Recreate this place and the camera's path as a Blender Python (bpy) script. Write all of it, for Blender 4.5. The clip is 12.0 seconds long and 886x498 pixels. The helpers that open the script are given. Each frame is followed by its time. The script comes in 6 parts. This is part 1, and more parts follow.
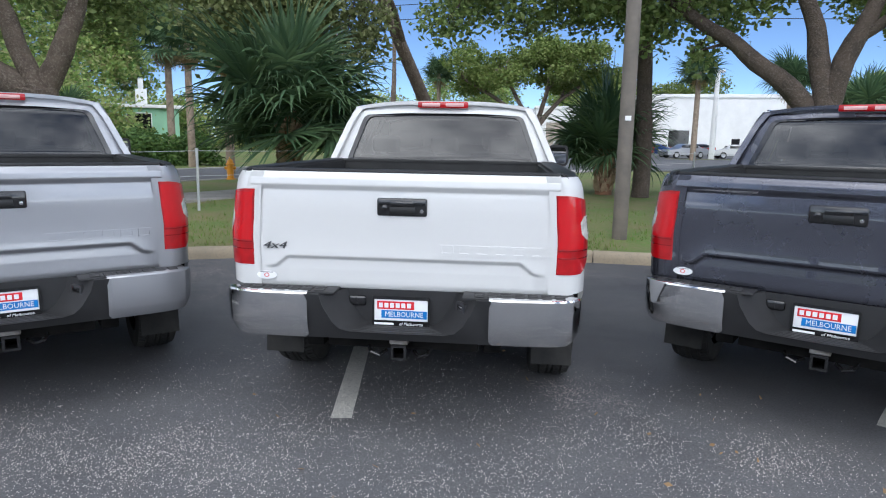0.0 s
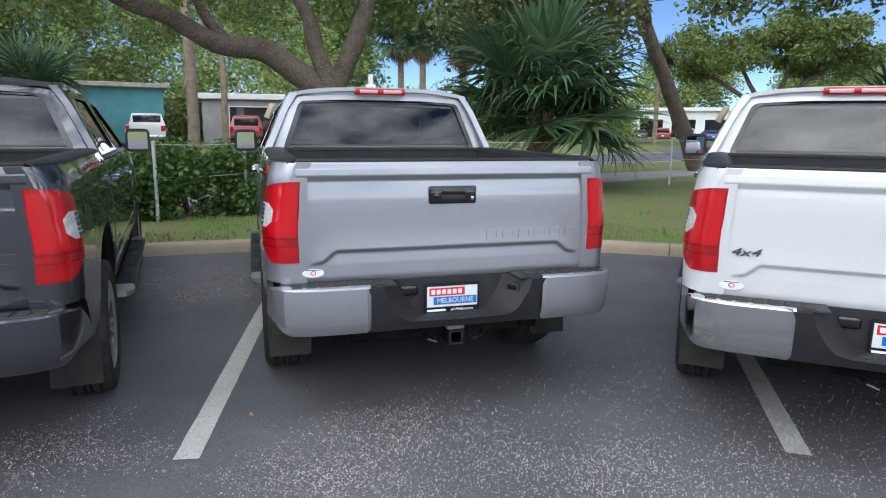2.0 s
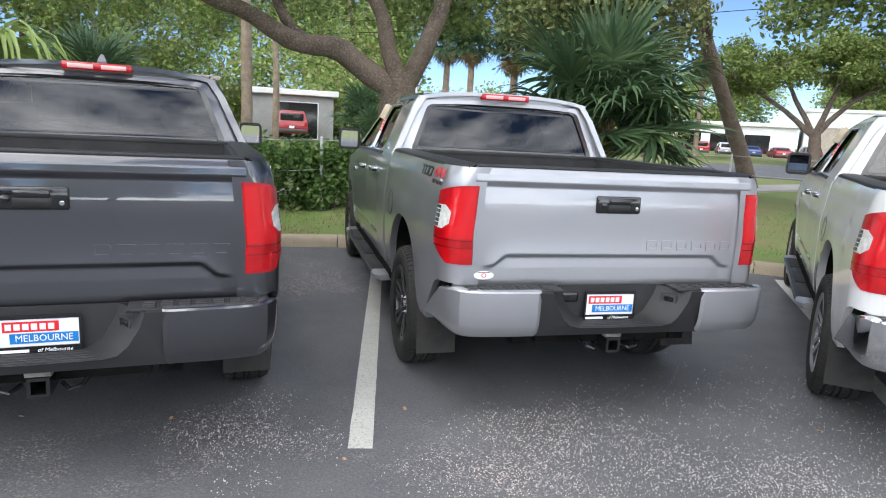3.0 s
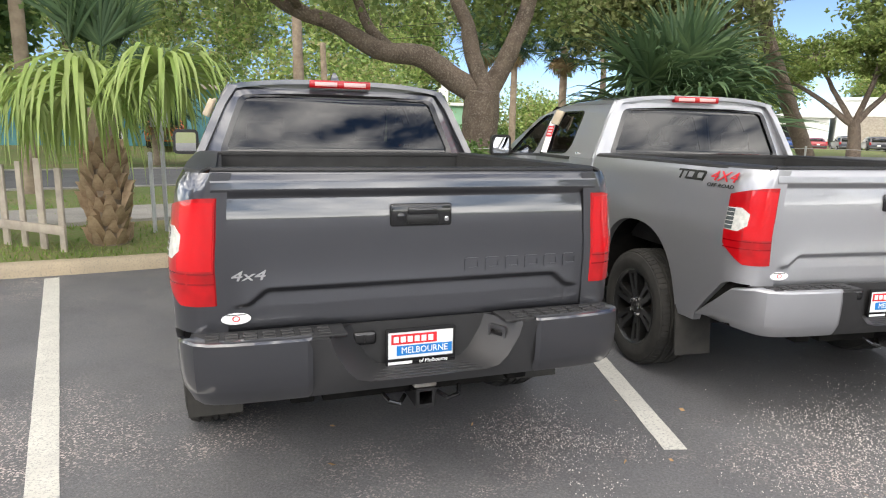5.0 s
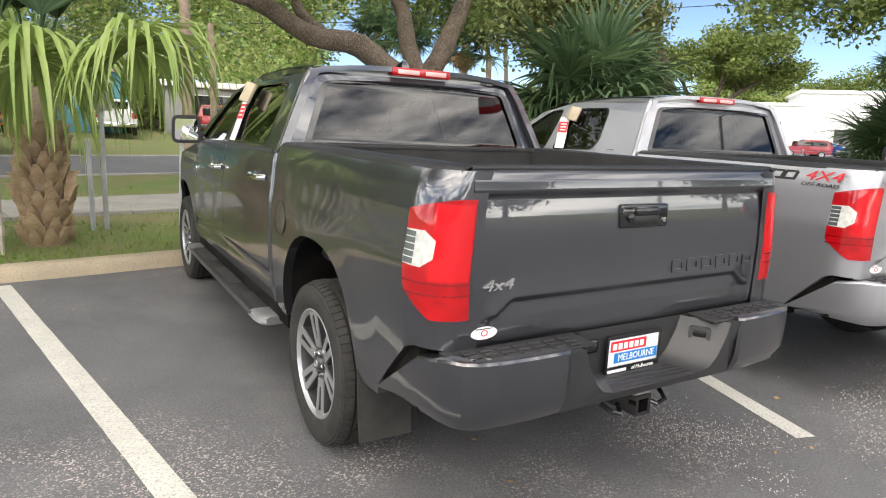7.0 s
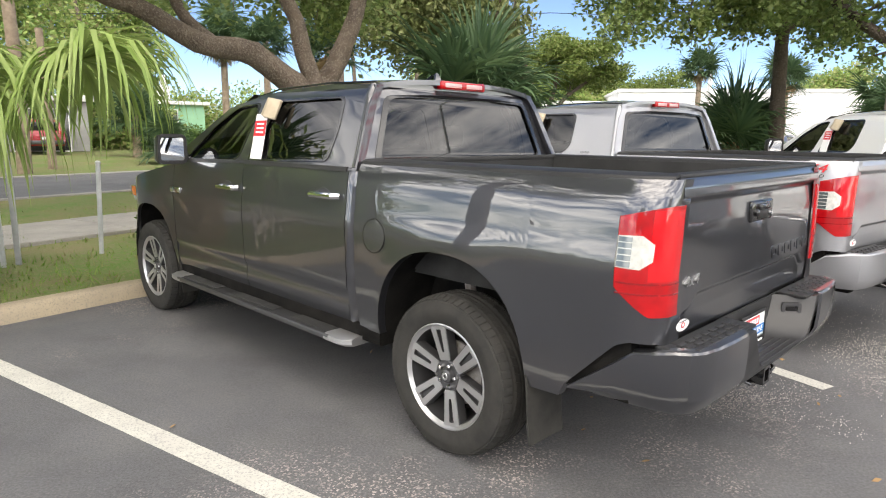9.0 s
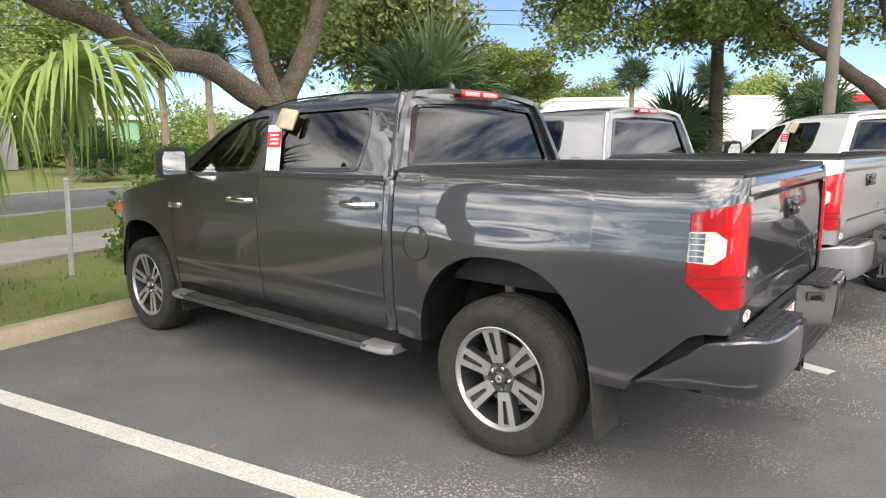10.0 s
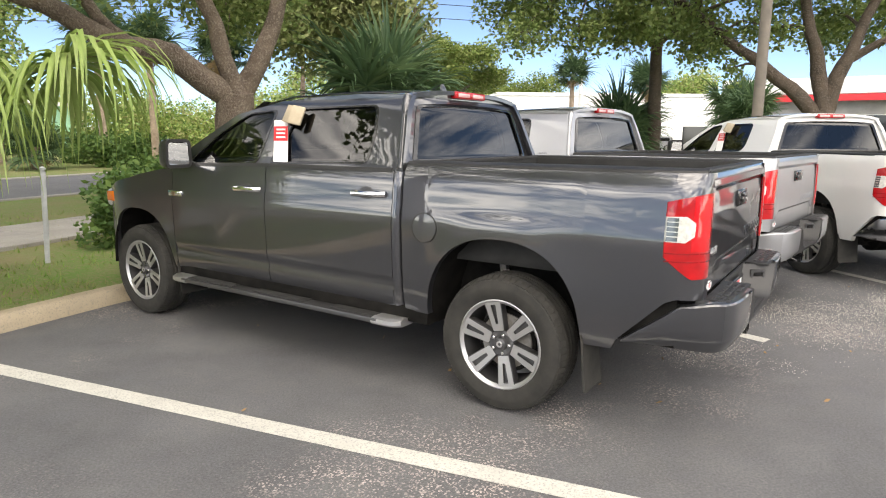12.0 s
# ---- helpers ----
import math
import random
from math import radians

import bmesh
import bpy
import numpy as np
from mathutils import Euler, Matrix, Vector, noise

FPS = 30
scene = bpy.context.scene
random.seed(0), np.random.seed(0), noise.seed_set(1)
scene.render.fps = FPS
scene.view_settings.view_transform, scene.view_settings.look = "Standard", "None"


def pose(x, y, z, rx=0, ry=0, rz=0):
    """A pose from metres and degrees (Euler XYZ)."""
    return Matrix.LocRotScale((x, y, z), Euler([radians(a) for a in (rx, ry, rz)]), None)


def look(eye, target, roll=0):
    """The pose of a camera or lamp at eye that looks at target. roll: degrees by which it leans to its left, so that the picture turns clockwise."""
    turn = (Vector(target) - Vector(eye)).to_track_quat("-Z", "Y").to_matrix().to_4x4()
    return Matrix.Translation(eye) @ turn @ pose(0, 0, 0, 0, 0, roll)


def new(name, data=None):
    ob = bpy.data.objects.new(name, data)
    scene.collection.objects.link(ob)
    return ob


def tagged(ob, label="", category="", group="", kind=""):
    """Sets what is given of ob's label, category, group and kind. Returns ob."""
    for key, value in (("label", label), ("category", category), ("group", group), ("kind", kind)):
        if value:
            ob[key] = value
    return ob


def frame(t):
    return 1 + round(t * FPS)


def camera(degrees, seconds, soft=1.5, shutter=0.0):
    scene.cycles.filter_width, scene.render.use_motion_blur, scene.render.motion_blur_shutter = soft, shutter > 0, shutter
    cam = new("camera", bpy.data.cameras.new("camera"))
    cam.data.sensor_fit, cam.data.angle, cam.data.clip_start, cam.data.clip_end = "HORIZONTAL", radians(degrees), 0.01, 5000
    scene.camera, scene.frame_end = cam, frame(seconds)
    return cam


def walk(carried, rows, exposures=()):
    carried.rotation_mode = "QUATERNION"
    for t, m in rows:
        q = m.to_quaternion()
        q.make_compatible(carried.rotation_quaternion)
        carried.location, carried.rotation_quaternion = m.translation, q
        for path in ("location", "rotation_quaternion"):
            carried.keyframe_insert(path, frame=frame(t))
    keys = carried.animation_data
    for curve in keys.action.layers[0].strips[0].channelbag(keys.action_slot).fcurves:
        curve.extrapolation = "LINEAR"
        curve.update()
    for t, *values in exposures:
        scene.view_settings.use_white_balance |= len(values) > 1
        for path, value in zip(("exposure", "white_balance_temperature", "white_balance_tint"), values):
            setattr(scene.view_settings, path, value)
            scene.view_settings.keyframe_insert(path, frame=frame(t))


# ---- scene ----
cam = camera(69.82, 12.0, soft=1.1)
PATH = [
    (0.0, 0.000, 0.000, 1.611, 80.24, -0.90, 5.93),
    (0.5, -0.317, 0.200, 1.637, 83.05, 0.04, 9.42),
    (1.0, -0.694, 0.143, 1.616, 82.97, -0.03, 12.18),
    (1.5, -1.049, 0.022, 1.610, 80.60, -1.99, 18.00),
    (2.0, -1.431, -0.039, 1.610, 79.18, -0.54, 23.18),
    (2.5, -1.770, -0.184, 1.608, 82.13, -2.38, 24.76),
    (3.0, -2.104, -0.431, 1.616, 79.28, -3.06, 25.82),
    (3.5, -2.453, -0.585, 1.595, 80.21, -3.27, 28.91),
    (3.7, -2.588, -0.645, 1.608, 80.60, -2.36, 31.72),
    (5.3, -3.616, -1.249, 1.593, 79.31, -1.20, 26.42),
    (5.5, -3.756, -1.294, 1.581, 79.47, -1.87, 26.44),
    (6.0, -4.112, -1.451, 1.581, 78.09, -0.88, 20.18),
    (6.5, -4.462, -1.488, 1.550, 78.00, -1.83, 17.58),
    (7.0, -4.817, -1.509, 1.570, 79.09, -2.46, 15.41),
    (7.2, -4.970, -1.555, 1.558, 80.43, -1.72, 14.44),
    (8.8, -5.982, -1.734, 1.573, 80.61, -1.08, 3.41),
    (9.0, -6.115, -1.801, 1.585, 79.79, -0.49, 1.11),
    (9.5, -6.380, -1.860, 1.577, 79.79, -1.37, -0.42),
    (10.0, -6.658, -1.828, 1.568, 80.71, 0.60, -4.47),
    (10.5, -6.923, -1.886, 1.572, 80.26, 1.12, -10.13),
    (11.0, -7.076, -1.984, 1.594, 81.36, 0.83, -13.90),
    (11.5, -7.090, -2.129, 1.590, 81.36, -0.09, -11.61),
    (12.0, -7.085, -2.261, 1.595, 80.02, -0.25, -9.74),
]
EXPOSURES = [(0.0, 0.86, 6050, 9), (1.0, 0.76, 6000, 9), (1.5, 0.75, 6050, 9), (2.5, 1.18, 6200, 9), (3.0, 1.38, 6450, 9), (3.5, 1.48, 6700, 9), (5.5, 1.5, 7250, 10), (9.0, 1.6, 7400, 10), (12.0, 1.6, 7650, 10)]
walk(cam, [(t, pose(*p)) for t, *p in PATH], EXPOSURES)

# ---- world, sun ----
SUN_ELEV, SUN_AZ = 44.0, 184.0          # degrees; azimuth clockwise from +y
world = bpy.data.worlds.new("sky")
scene.world = world
world.use_nodes = True
wt = world.node_tree
wbg = wt.nodes["Background"]
sky = wt.nodes.new("ShaderNodeTexSky")
sky.sky_type = 'NISHITA'
sky.sun_disc = False
sky.sun_elevation, sky.sun_rotation = radians(SUN_ELEV), radians(SUN_AZ)
sky.altitude, sky.air_density, sky.dust_density, sky.ozone_density = 2000, 0.65, 0.05, 3.5
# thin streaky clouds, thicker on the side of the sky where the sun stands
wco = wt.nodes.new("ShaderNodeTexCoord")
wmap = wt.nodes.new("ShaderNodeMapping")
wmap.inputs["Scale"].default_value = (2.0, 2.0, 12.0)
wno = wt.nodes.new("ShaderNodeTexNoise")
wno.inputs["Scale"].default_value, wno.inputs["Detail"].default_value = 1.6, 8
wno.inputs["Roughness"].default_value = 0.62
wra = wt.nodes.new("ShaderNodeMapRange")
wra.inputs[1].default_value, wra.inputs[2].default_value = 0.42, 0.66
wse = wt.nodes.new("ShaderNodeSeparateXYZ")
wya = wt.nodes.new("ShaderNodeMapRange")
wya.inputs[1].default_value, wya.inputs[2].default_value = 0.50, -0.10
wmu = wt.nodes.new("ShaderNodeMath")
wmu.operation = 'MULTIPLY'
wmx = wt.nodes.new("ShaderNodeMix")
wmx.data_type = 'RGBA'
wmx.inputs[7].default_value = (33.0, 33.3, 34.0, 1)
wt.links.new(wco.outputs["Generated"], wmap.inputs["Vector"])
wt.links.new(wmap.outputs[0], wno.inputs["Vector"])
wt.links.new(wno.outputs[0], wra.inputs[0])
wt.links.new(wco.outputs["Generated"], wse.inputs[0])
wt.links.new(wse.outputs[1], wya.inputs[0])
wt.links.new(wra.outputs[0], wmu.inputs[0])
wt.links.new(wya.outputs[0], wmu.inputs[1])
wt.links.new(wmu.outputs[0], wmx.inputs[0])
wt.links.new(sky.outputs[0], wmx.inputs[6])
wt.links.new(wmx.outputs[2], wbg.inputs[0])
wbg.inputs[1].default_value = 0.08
sun = new("sun", bpy.data.lights.new("sun", "SUN"))
sun.data.energy, sun.data.angle, sun.data.color = 0.68, radians(60), (1.0, 0.93, 0.82)
_a, _e = radians(SUN_AZ), radians(SUN_ELEV)
sun.matrix_basis = look((math.sin(_a) * math.cos(_e) * 50, math.cos(_a) * math.cos(_e) * 50, math.sin(_e) * 50), (0, 0, 0))


# ---- materials ----
def mat(name, color, rough=0.5, metal=0.0, spec=0.5, coat=0.0, coat_rough=0.03):
    m = bpy.data.materials.new(name)
    m.use_nodes = True
    b = m.node_tree.nodes["Principled BSDF"]
    b.inputs["Base Color"].default_value = (*color, 1)
    b.inputs["Roughness"].default_value = rough
    b.inputs["Metallic"].default_value = metal
    b.inputs["Specular IOR Level"].default_value = spec
    b.inputs["Coat Weight"].default_value = coat
    b.inputs["Coat Roughness"].default_value = coat_rough
    return m


def node(m, kind, **kw):
    n = m.node_tree.nodes.new("ShaderNode" + kind)
    for k, v in kw.items():
        n.inputs[k.replace("_", " ")].default_value = v
    return n


def link(m, a, b):
    m.node_tree.links.new(a, b)


def coords(m, kind="Object"):
    return node(m, "TexCoord").outputs[kind]


def noise_tex(m, scale, detail=4.0, rough=0.55, vec=None):
    n = node(m, "TexNoise", Scale=scale, Detail=detail, Roughness=rough)
    link(m, vec if vec else coords(m), n.inputs["Vector"])
    return n.outputs[0]


def ramp(m, fac, stops):
    r = node(m, "ValToRGB")
    e = r.color_ramp.elements
    while len(e) < len(stops):
        e.new(0.5)
    for el, (p, c) in zip(e, stops):
        el.position = p
        el.color = (*c, 1) if len(c) == 3 else c
    link(m, fac, r.inputs[0])
    return r.outputs[0]


def mixc(m, fac, a, b, mode='MIX'):
    x = node(m, "Mix")
    x.data_type, x.blend_type = 'RGBA', mode
    for s, v in ((0, fac), (6, a), (7, b)):
        if isinstance(v, bpy.types.NodeSocket):
            link(m, v, x.inputs[s])
        else:
            x.inputs[s].default_value = v if s == 0 else (*v, 1)
    return x.outputs[2]


def bump(m, height, strength=0.3, dist=0.01):
    b = node(m, "Bump", Strength=strength, Distance=dist)
    link(m, height, b.inputs["Height"])
    link(m, b.outputs[0], m.node_tree.nodes["Principled BSDF"].inputs["Normal"])


def base(m, sock, to="Base Color"):
    link(m, sock, m.node_tree.nodes["Principled BSDF"].inputs[to])


def mottled(name, c1, c2, scale, rough=0.7, fine=0.0, bump_s=0.2, bump_d=0.01, c3=None, kind="Object", spec=0.4):
    """Two or three colours mixed by noise at two scales, with relief."""
    m = mat(name, c1, rough, spec=spec)
    v = coords(m, kind)
    big = noise_tex(m, scale, 5, 0.6, v)
    col = ramp(m, big, [(0.35, c1), (0.65, c2)])
    small = noise_tex(m, fine or scale * 9, 4, 0.6, v)
    if c3:
        col = mixc(m, ramp(m, small, [(0.5, (0, 0, 0)), (0.68, (1, 1, 1))]), col, c3)
    base(m, col)
    bump(m, small, bump_s, bump_d)
    return m


def paint(name, color, metal, rough):
    """Car paint: flakes under a clear coat, with a little dust."""
    m = mat(name, color, rough, metal, 0.5, 1.0, 0.02)
    v = coords(m)
    fl = node(m, "TexVoronoi", Scale=900.0)
    link(m, v, fl.inputs["Vector"])
    k = 0.98
    flake = ramp(m, fl.outputs["Color"], [(0.0, tuple(c * k for c in color)), (1.0, tuple(min(1, c * (2 - k)) for c in color))])
    dust = noise_tex(m, 3.0, 6, 0.65, v)
    base(m, mixc(m, ramp(m, dust, [(0.4, (0, 0, 0)), (0.9, (0.012, 0.012, 0.012))]), flake, (0.35, 0.33, 0.30)))
    base(m, ramp(m, dust, [(0.3, (rough * 0.92,) * 3), (0.8, (rough * 1.1,) * 3)]), "Roughness")
    return m


def glass(name, tint, ior=1.5):
    """Tinted pane: see-through tint below, mirror gloss above by Fresnel."""
    m = bpy.data.materials.new(name)
    m.use_nodes = True
    t = m.node_tree
    t.nodes.remove(t.nodes["Principled BSDF"])
    tr = t.nodes.new("ShaderNodeBsdfTransparent")
    tr.inputs[0].default_value = (*tint, 1)
    gl = t.nodes.new("ShaderNodeBsdfGlossy")
    gl.inputs["Roughness"].default_value = 0.015
    gl.inputs["Color"].default_value = (1, 1, 1, 1)
    fr = t.nodes.new("ShaderNodeFresnel")
    fr.inputs[0].default_value = ior
    mx = t.nodes.new("ShaderNodeMixShader")
    t.links.new(fr.outputs[0], mx.inputs[0])
    t.links.new(tr.outputs[0], mx.inputs[1])
    t.links.new(gl.outputs[0], mx.inputs[2])
    t.links.new(mx.outputs[0], t.nodes["Material Output"].inputs[0])
    return m


PAINT_GREY = paint("metallic grey paint", (0.059, 0.061, 0.071), 0.75, 0.32)
PAINT_GREY.node_tree.nodes["Principled BSDF"].inputs["Coat IOR"].default_value = 1.75
PAINT_SLATE = paint("slate grey paint", (0.075, 0.078, 0.100), 0.75, 0.27)
PAINT_SILVER = paint("silver paint", (0.36, 0.365, 0.385), 0.65, 0.36)
PAINT_WHITE = paint("white paint", (0.62, 0.62, 0.61), 0.0, 0.35)
CHROME = mat("chrome", (0.75, 0.75, 0.76), 0.09, 1.0)
MACHINED = mat("machined alloy", (0.52, 0.52, 0.53), 0.36, 0.85)
GUNMETAL = mat("dark alloy", (0.10, 0.10, 0.105), 0.38, 0.7)
BLACK_ALLOY = mat("black alloy", (0.02, 0.02, 0.02), 0.3, 0.3, coat=0.6)
STEEL = mottled("worn steel", (0.30, 0.29, 0.28), (0.16, 0.14, 0.12), 14, 0.5)
PLASTIC = mottled("black grained plastic", (0.017, 0.017, 0.018), (0.025, 0.025, 0.026), 3, 0.5, 500, 0.25, 0.001)
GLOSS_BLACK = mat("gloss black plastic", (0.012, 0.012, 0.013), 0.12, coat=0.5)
LINER = mottled("bed liner", (0.018, 0.018, 0.018), (0.03, 0.03, 0.03), 6, 0.75, 300, 0.4, 0.002)
UNDER = mottled("underbody", (0.007, 0.007, 0.007), (0.018, 0.017, 0.016), 5, 1.0, spec=0.05)
RUBBER = mottled("tyre rubber", (0.026, 0.026, 0.025), (0.044, 0.042, 0.039), 7, 0.8, 120, 0.3, 0.003, spec=0.2)
FABRIC = mottled("dark seat fabric", (0.05, 0.047, 0.045), (0.07, 0.066, 0.062), 8, 0.9, 300, 0.3, 0.001)
TINT = glass("privacy glass", (0.10, 0.11, 0.115), 1.62)
LIGHT_TINT = glass("light green window glass", (0.40, 0.45, 0.43), 1.55)
CLEAR = glass("clear glass", (0.62, 0.66, 0.65), 1.5)
MIRROR = mat("mirror", (0.84, 0.85, 0.86), 0.01, 1.0)
RED_LENS = mat("red lens", (0.5, 0.003, 0.005), 0.3, 0.0, 0.2, 1.0, 0.01)
base(RED_LENS, ramp(RED_LENS, noise_tex(RED_LENS, 14.0, 2, 0.5), [(0.35, (0.32, 0.002, 0.005)), (0.65, (0.45, 0.003, 0.007))]))
RED_BULB = mat("bright red lens", (0.54, 0.004, 0.009), 0.25, 0.0, 0.3, 1.0, 0.01)
CLEAR_LENS = mottled("clear lens", (0.62, 0.62, 0.58), (0.40, 0.41, 0.39), 30, 0.2, 160, 0.3, 0.002)
LENS_GRID = mat("grey lens back", (0.10, 0.12, 0.125), 0.15, 0.3, coat=1.0)
AMBER = mat("amber lens", (0.75, 0.17, 0.01), 0.15, coat=1.0)
PAPER = mat("white paper", (0.78, 0.78, 0.77), 0.7)
PAPER_RED = mat("red print", (0.62, 0.02, 0.03), 0.6)
PLATE_RED = mat("plate red", (0.66, 0.012, 0.02), 0.4)
PLATE_BLUE = mat("plate blue", (0.0, 0.17, 0.52), 0.4)
PLATE_WHITE = mat("plate white", (0.82, 0.83, 0.84), 0.35)
DECAL_BLACK = mat("black decal", (0.01, 0.01, 0.01), 0.4)
CARD = mottled("beige card", (0.38, 0.32, 0.23), (0.45, 0.38, 0.28), 12, 0.85)


# ---- mesh helpers ----
def put_mesh(name, bm, m, sharp=35):
    bmesh.ops.remove_doubles(bm, verts=bm.verts, dist=1e-5)
    bmesh.ops.recalc_face_normals(bm, faces=bm.faces)
    me = bpy.data.meshes.new(name)
    bm.to_mesh(me)
    bm.free()
    me.polygons.foreach_set("use_smooth", [True] * len(me.polygons))
    me.set_sharp_from_angle(angle=radians(sharp))
    me.materials.append(m)
    return me


def part(name, bm, material, parent, label="", at=None, sharp=35):
    """One mesh object under a thing or a part."""
    me = bm if isinstance(bm, bpy.types.Mesh) else put_mesh(name, bm, material, sharp)
    ob = new(name, me)
    ob.parent = parent
    if at is not None:
        ob.matrix_basis = at
    return tagged(ob, label)


def thing(name, label, category, at=None, group="", kind=""):
    """An empty at the base of a thing, for its parts."""
    ob = new(name)
    ob.empty_display_size = 0.2
    if at is not None:
        ob.matrix_basis = at
    return tagged(ob, label, category, group, kind)


def solid(name, bm, material, label, category, at=None, group="", kind="", sharp=35):
    """A thing of one mesh."""
    ob = new(name, put_mesh(name, bm, material, sharp))
    if at is not None:
        ob.matrix_basis = at
    return tagged(ob, label, category, group, kind)


def sheet(bm, grid, rim=None, close=False):
    """Quads over rows of vectors; rim: the offset by which the border turns inwards."""
    vs = [[bm.verts.new(p) for p in row] for row in grid]
    n, k = len(vs), len(vs[0])
    for i in range(n - 1):
        for j in range(k - (0 if close else 1)):
            bm.faces.new((vs[i][j], vs[i][(j + 1) % k], vs[i + 1][(j + 1) % k], vs[i + 1][j]))
    if rim is not None:
        loop = vs[0][:] + [r[-1] for r in vs[1:]] + vs[-1][-2::-1] + [r[0] for r in vs[-2:0:-1]]
        low = [bm.verts.new(v.co + Vector(rim)) for v in loop]
        for i in range(len(loop)):
            j = (i + 1) % len(loop)
            bm.faces.new((loop[i], low[i], low[j], loop[j]))
    return vs


def block(bm, lo, hi, r=0.0, seg=2, m=None):
    """A box with rounded edges."""
    res = bmesh.ops.create_cube(bm, size=1)
    vs = res["verts"]
    for v in vs:
        v.co = Vector([lo[i] + (v.co[i] + 0.5) * (hi[i] - lo[i]) for i in range(3)])
    if r > 0:
        es = list({e for v in vs for e in v.link_edges})
        res = bmesh.ops.bevel(bm, geom=es, offset=r, segments=seg, affect='EDGES', profile=0.5)
        vs = list({v for f in res["faces"] for v in f.verts} | {v for v in vs if v.is_valid})
    if m is not None:
        bmesh.ops.transform(bm, matrix=m, verts=[v for v in vs if v.is_valid])
    return bm


def blocks(*args):
    bm = bmesh.new()
    for a in args:
        block(bm, *a)
    return bm


def tube(bm, pts, radii, seg=10, cap=True):
    """A round tube along points."""
    pts = [Vector(p) for p in pts]
    if not hasattr(radii, "__len__"):
        radii = [radii] * len(pts)
    rings, ref = [], None
    for i, p in enumerate(pts):
        d = (pts[min(i + 1, len(pts) - 1)] - pts[max(i - 1, 0)]).normalized()
        if ref is None:
            ref = d.orthogonal().normalized()
        ref = (ref - d * ref.dot(d)).normalized()
        o = d.cross(ref)
        rings.append([bm.verts.new(p + (ref * math.cos(2 * math.pi * k / seg) + o * math.sin(2 * math.pi * k / seg)) * radii[i]) for k in range(seg)])
    for a, b in zip(rings, rings[1:]):
        for k in range(seg):
            bm.faces.new((a[k], a[(k + 1) % seg], b[(k + 1) % seg], b[k]))
    if cap:
        bm.faces.new(rings[0][::-1])
        bm.faces.new(rings[-1])
    return bm


def lathe(bm, profile, seg, axis="x", wob=None, cap=True):
    """Turn (along, radius) points about an axis."""
    rings = []
    for n, (a, r) in enumerate(profile):
        ring = []
        for k in range(seg):
            t = 2 * math.pi * k / seg
            rr = r + (wob(n, k) if wob else 0)
            c, s = rr * math.cos(t), rr * math.sin(t)
            ring.append(bm.verts.new((a, c, s) if axis == "x" else (c, s, a)))
        rings.append(ring)
    for a, b in zip(rings, rings[1:]):
        for k in range(seg):
            bm.faces.new((a[k], a[(k + 1) % seg], b[(k + 1) % seg], b[k]))
    for ring, p in ((rings[0], profile[0]), (rings[-1], profile[-1])):
        if cap and p[1] > 1e-4:
            bm.faces.new(ring)
    return bm


def prism(bm, loops, lift, rim):
    """A flat outline with holes, given as loops of 2D points, lifted to 3D by lift(); rim turns its borders inwards."""
    from mathutils.geometry import tessellate_polygon
    flat = [[Vector((a, b, 0)) for a, b in lp] for lp in loops]
    tris = tessellate_polygon(flat)
    pts = [p for lp in flat for p in lp]
    vs = [bm.verts.new(lift(p.x, p.y)) for p in pts]
    for t in tris:
        bm.faces.new([vs[i] for i in t])
    k = 0
    for lp in flat:
        ring = vs[k:k + len(lp)]
        k += len(lp)
        low = [bm.verts.new(v.co + Vector(rim)) for v in ring]
        for i in range(len(ring)):
            j = (i + 1) % len(ring)
            bm.faces.new((ring[i], ring[j], low[j], low[i]))
    return bm


def rounded(poly, r=0.04, n=3):
    """A 2D outline with its corners rounded."""
    out = []
    k = len(poly)
    for i in range(k):
        p, a, b = Vector(poly[i]), Vector(poly[i - 1]), Vector(poly[(i + 1) % k])
        d1, d2 = (a - p), (b - p)
        q = min(r, d1.length * 0.45, d2.length * 0.45)
        s, e = p + d1.normalized() * q, p + d2.normalized() * q
        for j in range(n + 1):
            t = j / n
            out.append(tuple(s * (1 - t) ** 2 + p * 2 * t * (1 - t) + e * t * t))
    return out


def words(text, size, depth=0.001, spacing=1.0, shear=0.0):
    """Letters in the built-in font, as a mesh, centred, in the xz plane facing -y."""
    cu = bpy.data.curves.new("letters", 'FONT')
    cu.body, cu.size, cu.extrude = text, size, depth
    cu.align_x, cu.align_y, cu.space_character, cu.shear = 'CENTER', 'CENTER', spacing, shear
    cu.resolution_u = 2
    ob = bpy.data.objects.new("letters", cu)
    scene.collection.objects.link(ob)
    me = bpy.data.meshes.new_from_object(ob.evaluated_get(bpy.context.evaluated_depsgraph_get()))
    bpy.data.objects.remove(ob)
    me.transform(Matrix.Rotation(radians(90), 4, 'X'))
    return me


def letters(name, me, material, parent, at, label=""):
    me = me.copy()
    me.materials.clear()
    me.materials.append(material)
    return part(name, me, material, parent, label, at)


W_PLACE = words("MELBOURNE", 0.041, 0.0006)
W_FRAME = words("of Melbourne", 0.024, 0.0006, shear=0.2)
W_FOUR = words("4x4", 0.088, 0.004, 1.0, 0.25)
W_FOUR_RED = words("4X4", 0.135, 0.001, 1.0, 0.25)
W_OFF = words("OFF ROAD", 0.052, 0.001, 1.0, 0.2)
W_LIMITED = words("LIMITED", 0.028, 0.002, 1.1)


